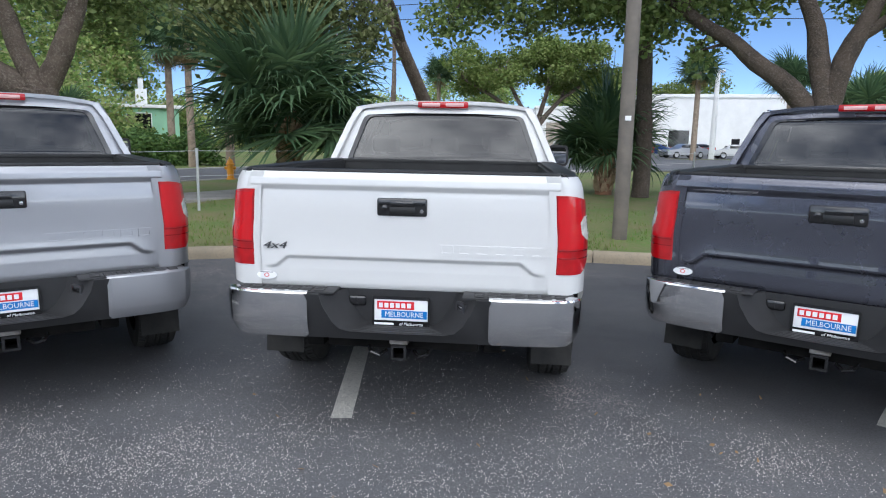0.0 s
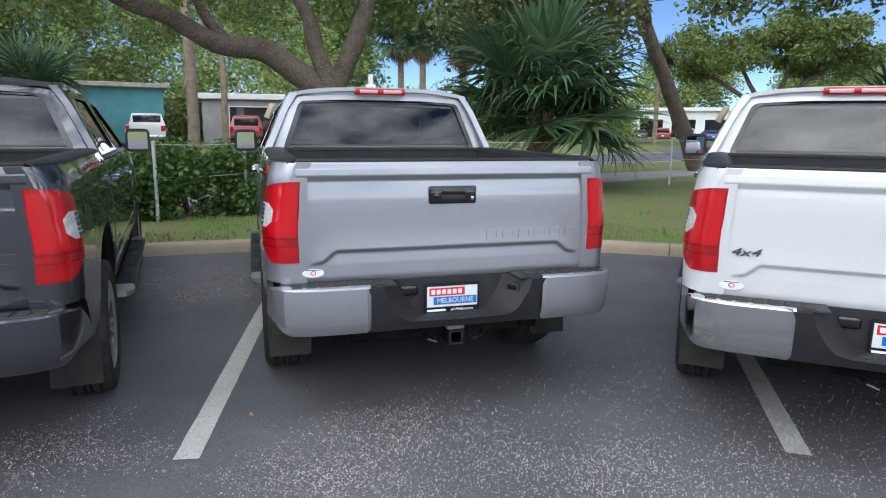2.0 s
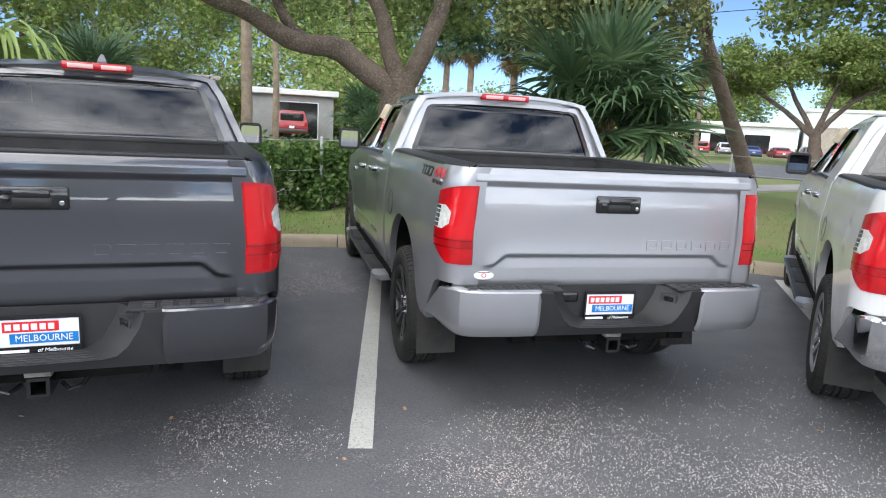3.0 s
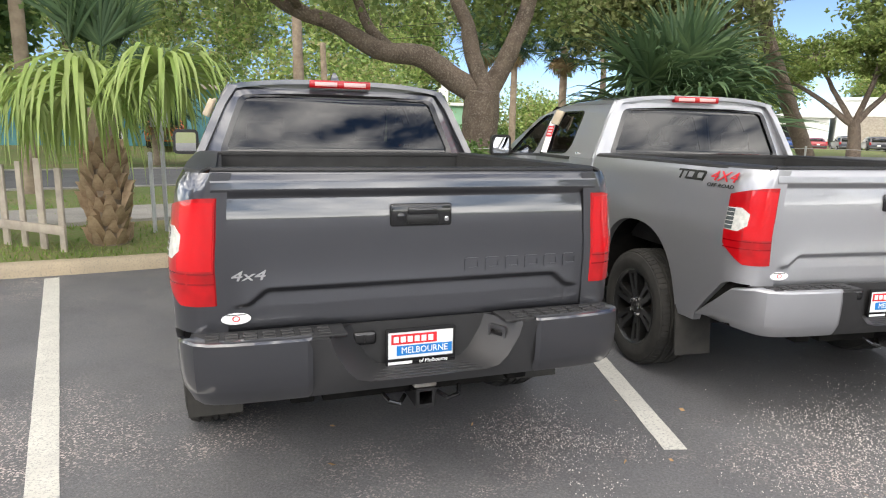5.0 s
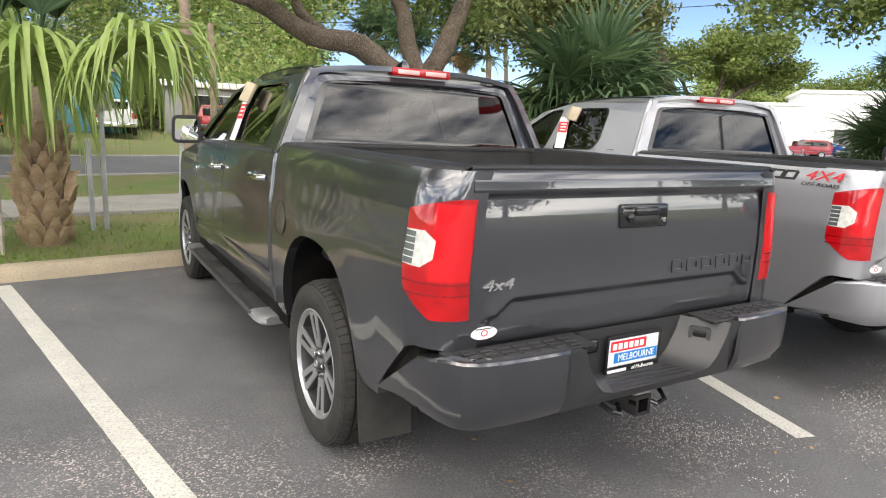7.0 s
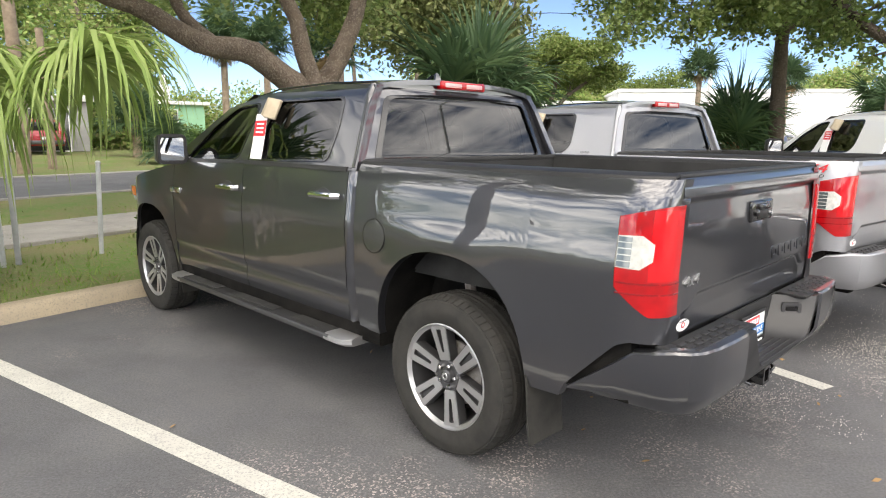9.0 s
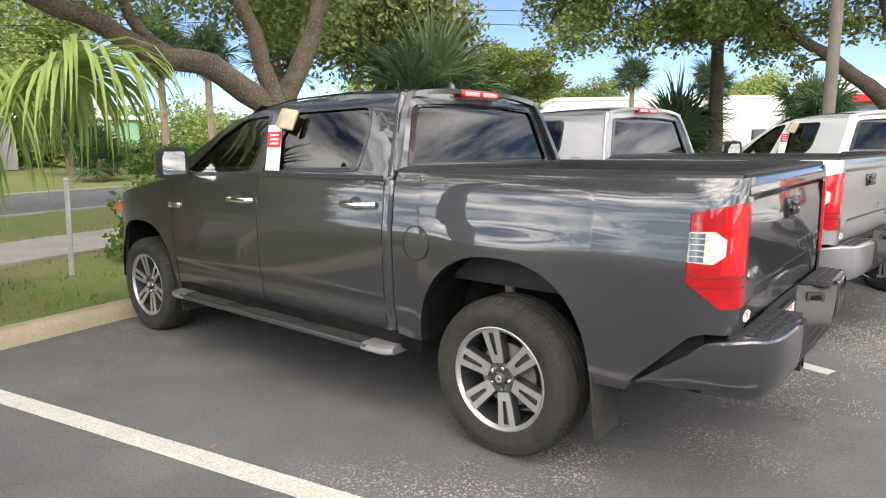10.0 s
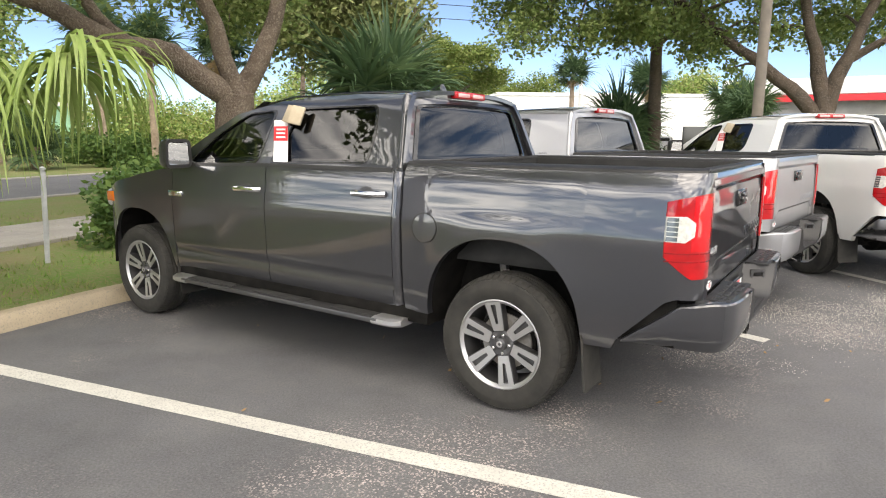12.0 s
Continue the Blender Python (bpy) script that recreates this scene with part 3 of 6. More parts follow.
    sheet(bm, [[Vector((x, gate_y(x, z), z)) for z in spread(0.79, 0.88, 6) + spread(0.885, 1.03, 29) + spread(1.05, 1.29, 8) + spread(1.30, 1.438, 24)] for x in spread(-0.828, -0.55, 24) + spread(-0.5, 0.5, 10) + spread(0.55, 0.828, 24)], rim=(0, 0.05, 0))
    tg = part("tailgate", bm, body, root)
    part("tailgate_cap", blocks(((-0.826, 0.012, 1.428), (0.826, 0.075, 1.449), 0.008)), PLASTIC, tg)
    part("tailgate_inner", blocks(((-0.80, 0.045, 0.82), (0.80, 0.07, 1.43))), LINER, tg)
    ha = part("tailgate_handle", blocks(((-0.135, -0.012, 1.205), (0.135, 0.012, 1.302), 0.012, 3)), GLOSS_BLACK, tg, "black tailgate handle")
    part("pull", blocks(((-0.062, -0.024, 1.258), (0.068, -0.008, 1.288), 0.008)), GLOSS_BLACK, ha)
    # flat black plate; the shade of the hand hollow is painted, not hollowed out
    part("dark_recess_plate", blocks(((-0.066, -0.0145, 1.217), (0.072, -0.010, 1.256), 0.003)), DECAL_BLACK, ha)
    part("camera_knob", lathe(bmesh.new(), [(-0.006, 0.016), (0.012, 0.016), (0.016, 0.01), (0.016, 0.0)], 16), GLOSS_BLACK, ha, at=pose(-0.092, -0.012, 1.25, 0, 0, -90))
    part("lock", lathe(bmesh.new(), [(-0.002, 0.010), (0.004, 0.010), (0.005, 0.0)], 14), CHROME, ha, at=pose(0.108, -0.012, 1.235, 0, 0, -90))
    # pressed lettering, drawn as plain raised bars
    for i in range(6):
        x0 = 0.20 + i * 0.0965
        z0 = 1.000
        wd = 0.078
        shapes = [[(x0, z0), (x0 + wd, z0), (x0 + wd, z0 + 0.058), (x0, z0 + 0.058)]]
        hole = [(x0 + 0.017, z0 + 0.016), (x0 + wd - 0.017, z0 + 0.016), (x0 + wd - 0.017, z0 + 0.042), (x0 + 0.017, z0 + 0.042)]
        bm = prism(bmesh.new(), [rounded(shapes[0], 0.01, 2), hole], lambda a, b: Vector((a, gate_y(a, b) - 0.0045, b)), (0, 0.007, 0))
        part("raised_bar", bm, text_mat or body, tg)
    if four:
        letters("four_by_four_badge", W_FOUR, four, tg, Matrix.Translation((-0.708, -0.004, 1.028)) @ Matrix.Diagonal((1.0, 1, 0.62, 1)), "slanted badge reading 4x4")
    st = part("dealer_sticker", lathe(bmesh.new(), [(0.0, 0.5), (-0.004, 0.5), (-0.004, 0.0)], 40), PLATE_WHITE, tg, "oval white dealer sticker", Matrix.Translation((-0.755, -0.002, 0.860)) @ Matrix.Rotation(radians(90), 4, 'Z') @ Matrix.Diagonal((1, 0.112, 0.046, 1)))
    part("sticker_emblem", lathe(bmesh.new(), [(0.0, 0.5), (-0.0055, 0.5), (-0.0055, 0.36), (-0.0045, 0.36)], 30, cap=False), PLATE_RED, st, at=Matrix.Diagonal((1, 0.26, 0.50, 1)))
    part("sticker_print", blocks(((-0.0052, -0.32, 0.31), (-0.004, 0.32, 0.38))), DECAL_BLACK, st)
    # rear bumper: painted ends, dark middle with a plate recess
    bp = part("rear_bumper", blocks(((-0.75, 0.013, 0.56), (0.75, 0.06, 0.77), 0.01)), UNDER, root)
    plan = [(0.50, -0.172), (0.65, -0.170), (0.78, -0.162), (0.86, -0.147), (0.912, -0.118), (0.946, -0.07), (0.966, 0.0), (0.979, 0.08), (0.984, 0.13), (0.987, 0.17), (0.990, 0.26), (0.990, 0.36)]
    sect = [(0.812, 0.030), (0.812, 0.016), (0.809, 0.006), (0.800, 0.0), (0.75, -0.001), (0.68, 0.001), (0.622, 0.006), (0.606, 0.012), (0.566, 0.032), (0.554, 0.044), (0.552, 0.10)]
    for s in (-1, 1):
        rows = []
        for i, (px, py) in enumerate(plan):
            a, b = plan[max(i - 1, 0)], plan[min(i + 1, len(plan) - 1)]
            tx, ty = b[0] - a[0], b[1] - a[1]
            ln = math.hypot(tx, ty)
            nx, ny = ty / ln, -tx / ln
            top = 0.812 - 0.03 * min(1.0, max(0.0, (py + 0.05) / 0.10)) - 0.215 * max(0.0, (py - 0.08) / 0.28)
            rows.append([Vector((s * (px - nx * o * 1.0), py - ny * o, 0.552 + (z - 0.552) * (top - 0.552) / 0.26)) for z, o in sect])
        bm = bmesh.new()
        sheet(bm, rows, rim=(-s * 0.02, 0.01, 0))
        cap = part("bumper_end", bm, caps, bp, sharp=24)
        part("bumper_bracket", blocks(((min(s * 0.42, s * 0.60), -0.115, 0.63), (max(s * 0.42, s * 0.60), 0.03, 0.785)), ((min(s * 0.62, s * 0.86), -0.07, 0.60), (max(s * 0.62, s * 0.86), 0.03, 0.785))), UNDER, bp)
        part("gap_filler", blocks(((min(s * 0.70, s * 0.895), 0.02, 0.60), (max(s * 0.70, s * 0.895), 0.12, 0.85)), ((min(s * 0.84, s * 0.955), 0.10, 0.56), (max(s * 0.84, s * 0.955), 0.43, 0.84))), UNDER, bp)
        if sensors:
            part("parking_sensor", lathe(bmesh.new(), [(0.0, 0.013), (0.004, 0.012), (0.004, 0.0)], 16), GLOSS_BLACK, cap, at=pose(s * 0.80, -0.146, 0.70, 0, 0, -90 + s * 12))
        # dark middle pieces beside the recess
        outl = [(s * 0.497, 0.80), (s * 0.415, 0.80), (s * 0.395, 0.74), (s * 0.345, 0.655), (s * 0.305, 0.618), (s * 0.25, 0.606), (0.0, 0.604), (0.0, 0.556), (s * 0.497, 0.556)]
        zoff = lambda z: float(np.interp(z, [q[0] for q in sect[::-1]], [q[1] for q in sect[::-1]]))
        bm = prism(bmesh.new(), [outl], lambda a, b: Vector((a, -0.172 + (zoff(b) if b < 0.79 else 0.003), b)), (0, 0.05, 0))
        part("bumper_middle", bm, PLASTIC if caps is not PAINT_GREY else GUNMETAL_BODY, bp)
        bm = bmesh.new()
        sheet(bm, [[Vector((s * (x - 0.115 * k * min(1.0, x / 0.25)), -0.168 + 0.172 * k, z)) for x, z in ((0.415, 0.80), (0.395, 0.74), (0.345, 0.655), (0.305, 0.618), (0.25, 0.606), (0.0, 0.604))] for k in (0, 0.06, 0.5, 1.0)])
        part("recess_side", bm, PLASTIC if caps is not PAINT_GREY else GUNMETAL_BODY, bp)
        if s < 0:
            pod = part("light_pod", blocks(((-0.295, -0.016, 0.708), (-0.195, 0.004, 0.764), 0.014, 3)), GLOSS_BLACK, bp)
            part("pod_seam", blocks(((-0.247, -0.0175, 0.718), (-0.243, -0.014, 0.754))), DECAL_BLACK, pod)
        else:
            part("trailer_socket", prism(bmesh.new(), [rounded([(-0.045, -0.045), (0.045, -0.045), (0.045, 0.045), (-0.045, 0.045)], 0.016), rounded([(-0.030, -0.030), (0.030, -0.030), (0.030, 0.030), (-0.030, 0.030)], 0.008)], lambda a, b: Vector((a, -0.008, b)), (0, 0.02, 0)), GUNMETAL, bp, at=pose(0.332, -0.082, 0.722, 0, 0, -56))
            part("socket_cover", blocks(((-0.026, -0.004, -0.026), (0.026, 0.004, 0.026), 0.006, 2, pose(0.332, -0.082, 0.722, 25, 0, -56))), CHROME if caps is CHROME else GLOSS_BLACK, bp)
        # step pads with ribs
        sp = part("step_pad", blocks(((min(s * 0.34, s * 0.86), -0.143, 0.795), (max(s * 0.34, s * 0.86), 0.0, 0.809), 0.004), ((min(s * 0.85, s * 0.925), -0.085, 0.795), (max(s * 0.85, s * 0.925), 0.02, 0.808), 0.004)), PLASTIC, bp, "ribbed black step pad")
        bm = bmesh.new()
        for i in range(7):
            xa = 0.40 + i * 0.07
            for j in range(3):
                block(bm, (min(s * xa, s * (xa + 0.052)), -0.130 + j * 0.035, 0.807), (max(s * xa, s * (xa + 0.052)), -0.107 + j * 0.035, 0.815), 0.003, 1)
        part("step_ribs", bm, PLASTIC, sp)
    part("recess_back", blocks(((-0.37, 0.002, 0.60), (0.37, 0.012, 0.80))), PLASTIC, bp)
    part("recess_tread", blocks(*[((-0.24, -0.150 + 0.03 * j, 0.603), (0.24, -0.135 + 0.03 * j, 0.609), 0.002, 1) for j in range(4)]), PLASTIC, bp)
    # licence plate
    lp = part("licence_plate", blocks(((-0.152, -0.0180, 0.607), (0.152, -0.0120, 0.763), 0.004)), PLATE_WHITE, root, "white dealer plate with red and blue bars")
    part("plate_frame", prism(bmesh.new(), [rounded([(-0.157, 0.600), (0.157, 0.600), (0.157, 0.768), (-0.157, 0.768)], 0.01), [(-0.147, 0.634), (0.147, 0.634), (0.147, 0.752), (-0.147, 0.752)]], lambda a, b: Vector((a, -0.0240, b)), (0, 0.010, 0)), GLOSS_BLACK, lp)
    part("red_bar", blocks(((-0.132, -0.0205, 0.697), (0.072, -0.0170, 0.741))), PLATE_RED, lp)
    for i in range(6):
        part("name_bar", blocks(((-0.122 + 0.031 * i, -0.0220, 0.706), (-0.100 + 0.031 * i, -0.0200, 0.732))), PLATE_WHITE, lp)
    part("blue_bar", blocks(((-0.108, -0.0205, 0.647), (0.142, -0.0170, 0.690))), PLATE_BLUE, lp)
    letters("place_name", W_PLACE, PLATE_WHITE, lp, Matrix.Translation((0.017, -0.0215, 0.668)) @ Matrix.Diagonal((0.90, 1, 1, 1)), "white letters reading MELBOURNE")
    letters("frame_text", W_FRAME, PLATE_WHITE, lp, Matrix.Translation((0.055, -0.0255, 0.617)), "white letters reading of Melbourne")
    part("frame_name_bar", blocks(((-0.146, -0.0260, 0.610), (-0.040, -0.0235, 0.622))), PLATE_WHITE, lp)
    # tow hitch
    ht = part("tow_hitch", blocks(((-0.42, 0.02, 0.46), (0.42, 0.09, 0.53), 0.01)), UNDER, root, "black tow hitch")
    part("receiver", prism(bmesh.new(), [[(-0.042, 0.435), (0.042, 0.435), (0.042, 0.52), (-0.042, 0.52)], [(-0.028, 0.449), (0.028, 0.449), (0.028, 0.506), (-0.028, 0.506)]], lambda a, b: Vector((a, -0.10, b)), (0, 0.2, 0)), GLOSS_BLACK, ht)
    part("receiver_cover", blocks(((-0.05, -0.095, 0.522), (0.05, -0.05, 0.555), 0.006)), STEEL, ht)
    for s in (-1, 1):
        part("chain_loop", tube(bmesh.new(), [(s * 0.075, -0.03, 0.47), (s * 0.11, -0.08, 0.455), (s * 0.155, -0.08, 0.47), (s * 0.175, -0.03, 0.49)], 0.010, 8), GLOSS_BLACK, ht)
    # bed floor, front wall
    part("bed_floor", blocks(((-0.80, 0.05, 0.84), (0.80, bed_end, 0.87))), LINER, root)
    part("bed_front_wall", blocks(((-0.80, bed_end - 0.05, 0.86), (0.80, bed_end - 0.01, 1.425)), ((-0.83, bed_end - 0.055, 1.42), (0.83, bed_end, 1.448), 0.008)), LINER, root)
    # cab rear with its window
    yc = lambda z: 1.80 + cy + 0.235 * (z - 1.40)
    outer = [(-0.945, 1.395), (0.945, 1.395), (0.93, 1.44), (0.855, 1.62), (0.772, 1.80), (0.735, 1.86), (0.66, 1.888), (0.45, 1.902), (0.2, 1.910), (-0.2, 1.910), (-0.45, 1.902), (-0.66, 1.888), (-0.735, 1.86), (-0.772, 1.80), (-0.855, 1.62), (-0.93, 1.44)]
    win = rounded([(-0.785, 1.432), (0.785, 1.432), (0.645, 1.806), (0.3, 1.822), (-0.3, 1.822), (-0.645, 1.806)], 0.045)
    curve = lambda o: (lambda x, z: Vector((x, yc(z) - o + 0.05 * (abs(x) / 0.9) ** 3, z)))
    part("cab_rear", prism(bmesh.new(), [outer, win], curve(0), (0, 0.03, 0)), body, root)
    wc = Vector((0, 1.62))
    rwn = part("rear_window", prism(bmesh.new(), [[tuple(wc + (Vector(p) - wc) * 1.01) for p in win]], curve(-0.008), (0, 0.003, 0)), TINT, root, "dark tinted rear window")
    part("window_seal", prism(bmesh.new(), [[tuple(wc + (Vector(p) - wc) * 1.02) for p in win], [tuple(wc + (Vector(p) - wc) * Vector((0.965, 0.94))) for p in win]], curve(0.005), (0, 0.015, 0)), GLOSS_BLACK, rwn)
    bl = part("brake_light", blocks(((-0.21, 1.895 + cy, 1.868), (0.21, 1.96 + cy, 1.922), 0.012)), RED_LENS, root, "red high brake light")
    for xm in (-0.098, 0.098):
        part("cargo_lens", blocks(((xm - 0.075, 1.890 + cy, 1.880), (xm + 0.075, 1.90 + cy, 1.909), 0.003)), PALE_LENS, bl, "pale pink cargo lamp lens")
    # roof
    bm = bmesh.new()
    rows = []
    for i in range(13):
        x = -0.735 + 1.47 * i / 12
        u = abs(x) / 0.735
        row = []
        for y in spread(1.905 + cy, 3.30, 10) + [3.36]:
            zt = float(np.interp(y, (1.9, 2.3, 2.8, 3.1, 3.4), (1.925, 1.945, 1.935, 1.915, 1.865)))
            row.append(Vector((x, y, zt - 0.055 * u ** 3.2 - 0.004)))
        rows.append(row)
    sheet(bm, rows, rim=(0, 0, -0.03))
    part("roof", bm, body, root)
    for s in (-1, 1):
        part("roof_ditch", tube(bmesh.new(), [(s * 0.70, y, z_) for y, z_ in ((1.93 + cy, 1.886), (2.4, 1.900), (3.0, 1.886), (3.3, 1.845))], 0.006, 6), GLOSS_BLACK, root)
    if emblem:
        bm = bmesh.new()
        sheet(bm, [[Vector((x * w, 2.16 + dy, 1.93 + z)) for x in (-1, -0.4, 0, 0.4, 1)] for w, dy, z in ((0.035, -0.03, 0.0), (0.018, -0.02, 0.045), (0.008, -0.01, 0.065), (0.014, 0.05, 0.045), (0.02, 0.12, 0.0))], rim=(0, 0.02, -0.01))
        part("roof_antenna", bm, body, root)
    # windscreen, hood, front
    bm = bmesh.new()
    sheet(bm, [[Vector((-0.70 - 0.16 * k / 6 + (1.40 + 0.32 * k / 6) * i / 10, 3.36 + 0.88 * k / 6 + 0.10 * (1 - (2 * i / 10 - 1) ** 2), 1.865 - 0.50 * k / 6)) for i in range(11)] for k in range(7)], rim=(0, 0.003, -0.004))
    part("windscreen", bm, CLEAR, root, "clear windscreen")
    bm = bmesh.new()
    sheet(bm, [[Vector((x * float(np.interp(y, (4.2, 4.9, 5.4), (0.90, 0.88, 0.80))), y + 0.08 * (1 - x * x), float(np.interp(y, (4.2, 4.6, 5.1, 5.4), (1.345, 1.30, 1.22, 1.10))) + 0.035 * (1 - x * x))) for x in spread(-1, 1, 12)] for y in spread(4.20, 5.40, 9)], rim=(0, 0, -0.03))
    part("hood", bm, body, root)
    bm = bmesh.new()
    sheet(bm, [[Vector((0.90 * x, 5.40 + 0.10 * (1 - x * x) - 0.25 * max(0, abs(x) - 0.7) + 0.05 * (1.1 - z), z)) for z in spread(0.72, 1.12, 6)] for x in spread(-1, 1, 14)], rim=(0, -0.05, 0))
    part("front_panel", bm, body, root)
    bm = bmesh.new()
    sheet(bm, [[Vector((0.52 * x, 5.415 + 0.10 * (1 - 0.33 * x * x) + 0.05 * (1.1 - z), z)) for z in spread(0.76, 1.08, 6)] for x in spread(-1, 1, 14)], rim=(0, -0.05, 0))
    part("grille", bm, GLOSS_BLACK, root)
    bm = bmesh.new()
    sheet(bm, [[Vector((0.937 * x - 0.02 * x * (abs(z - 0.66) > 0.2), 5.60 - 0.36 * abs(x) ** 5 + (0.02 if 0.5 < z < 0.8 else 0), z)) for z in (0.42, 0.46, 0.55, 0.66, 0.78, 0.88, 0.93)] for x in spread(-1, 1, 28)], rim=(0, -0.10, 0))
    part("front_bumper", bm, body, root)
    for s in (-1, 1):
        hl = part("headlight", blocks(((s * 0.72 - 0.17, 5.26, 0.93), (s * 0.72 + 0.17, 5.46, 1.10), 0.04, 3)), CLEAR_LENS, root)
        part("side_marker", blocks(((s * 0.905 - 0.035, 5.18, 0.99), (s * 0.905 + 0.035, 5.36, 1.09), 0.02, 2)), AMBER, hl, "amber side marker")
    # underbody
    for x in (-0.5, 0.5):
        part("frame_rail", blocks(((x - 0.05, 0.05, 0.45), (x + 0.05, 5.2, 0.60), 0.01)), UNDER, root)
    part("floor_pan", blocks(((-0.44, 1.9, 0.50), (0.44, 4.4, 0.56))), UNDER, root)
    part("engine_cover", blocks(((-0.9, 4.22, 0.62), (0.9, 5.3, 0.69))), UNDER, root)
    ax = part("rear_axle", tube(bmesh.new(), [(-0.78, 1.07, 0.405), (-0.2, 1.07, 0.405), (-0.1, 1.07, 0.405), (0.1, 1.07, 0.405), (0.2, 1.07, 0.405), (0.78, 1.07, 0.405)], [0.05, 0.05, 0.15, 0.15, 0.05, 0.05], 14), UNDER, root)
    for s in (-1, 1):
        part("leaf_spring", tube(bmesh.new(), [(s * 0.62, 0.35, 0.55), (s * 0.62, 0.75, 0.42), (s * 0.62, 1.07, 0.38), (s * 0.62, 1.4, 0.42), (s * 0.62, 1.75, 0.52)], 0.03, 6), UNDER, root)
        part("shock_absorber", tube(bmesh.new(), [(s * 0.66, 1.16, 0.42), (s * 0.60, 1.28, 0.92)], 0.03, 8), STEEL, root)
    part("spare_wheel", lathe(bmesh.new(), [(0.48, 0.10), (0.48, 0.35), (0.52, 0.385), (0.62, 0.385), (0.66, 0.34), (0.66, 0.1)], 28, "z"), RUBBER, root, at=pose(0, 0.52, 0))
    part("exhaust", tube(bmesh.new(), [(0.55, 2.4, 0.46), (0.62, 1.7, 0.47), (0.66, 0.9, 0.60), (0.66, 0.45, 0.55), (0.78, 0.30, 0.47)], 0.035, 10), STEEL, root)
    # interior
    part("cab_floor", blocks(((-0.86, 1.85 + cy, 0.58), (0.86, 4.2, 0.66)), ((-0.9, 4.15, 0.6), (0.9, 4.28, 1.30))), UNDER, root)
    part("dashboard", blocks(((-0.82, 3.92, 1.02), (0.82, 4.2, 1.30), 0.06, 3)), FABRIC, root)
    for s in (-1, 1):
        st = part("front_seat", blocks(((s * 0.42 - 0.26, 3.0, 0.85), (s * 0.42 + 0.26, 3.55, 1.0), 0.06, 3), ((s * 0.42 - 0.25, 2.92, 0.95), (s * 0.42 + 0.25, 3.08, 1.50), 0.06, 3)), FABRIC, root)
        part("headrest", blocks(((s * 0.42 - 0.13, 2.92, 1.53), (s * 0.42 + 0.13, 3.03, 1.70), 0.04, 3)), FABRIC, st)
    rs = part("rear_seat", blocks(((-0.75, 2.05 + cy, 0.85), (0.75, 2.5, 1.0), 0.06, 3), ((-0.75, 1.98 + cy, 0.95), (0.75, 2.12 + cy, 1.48), 0.06, 3)), FABRIC, root)
    for x in (-0.5, 0.0, 0.5):
        part("headrest", blocks(((x - 0.12, 1.99 + cy, 1.50), (x + 0.12, 2.08 + cy, 1.64), 0.035, 3)), FABRIC, rs)
    part("steering_wheel", tube(bmesh.new(), [(-0.42 + 0.19 * math.cos(k * math.pi / 10), 3.80 - 0.08 * math.sin(k * math.pi / 10), 1.20 + 0.17 * math.sin(k * math.pi / 10)) for k in range(21)], 0.016, 8), GLOSS_BLACK, root)
    if off_road:
        flat = lambda y, z, o=0.002: Vector((-half(y, z) - o, y, z))
        dc = part("bedside_decal", prism(bmesh.new(), [[(0.69, 1.400), (0.60, 1.400), (0.605, 1.388), (0.640, 1.388), (0.655, 1.342), (0.672, 1.342), (0.657, 1.388), (0.692, 1.388)]], flat, (0.004, 0, 0)), DECAL_BLACK, root, "black and red decal reading 4X4 OFF ROAD")
        for y0 in (0.595, 0.505):
            part("black_bar", prism(bmesh.new(), [[(y0, 1.400), (y0 - 0.075, 1.400), (y0 - 0.088, 1.388), (y0 - 0.070, 1.342), (y0 + 0.018, 1.342)], [(y0 - 0.010, 1.388), (y0 - 0.066, 1.388), (y0 - 0.056, 1.355), (y0 + 0.001, 1.355)]], flat, (0.004, 0, 0)), DECAL_BLACK, dc)
        lean = Matrix.Rotation(radians(12), 4, 'Y')
        sd = Matrix.Rotation(radians(-90), 4, 'Z')
        letters("red_letters", W_FOUR_RED, PAPER_RED, dc, Matrix.Translation(flat(0.26, 1.376, 0.004)) @ lean @ sd @ Matrix.Diagonal((1.02, 1, 0.62, 1)))
        letters("black_letters", W_OFF, DECAL_BLACK, dc, Matrix.Translation(flat(0.27, 1.325, 0.004)) @ lean @ sd @ Matrix.Diagonal((0.95, 1, 0.62, 1)))
        letters("trim_badge", W_LIMITED, CHROME, root, Matrix.Translation((-half(2.2, 1.43) - 0.002, 2.25, 1.43)) @ Matrix.Rotation(radians(-90), 4, 'Z'), "small chrome badge reading LIMITED")
    return root


PALE_LENS = mat("pale red lens", (0.66, 0.36, 0.35), 0.15, coat=1.0)
C_SEAM = mat("lens seam", (0.22, 0.001, 0.004), 0.25, coat=1.0)
GUNMETAL_BODY = mat("dark satin bumper", (0.040, 0.040, 0.042), 0.42, 0.3)


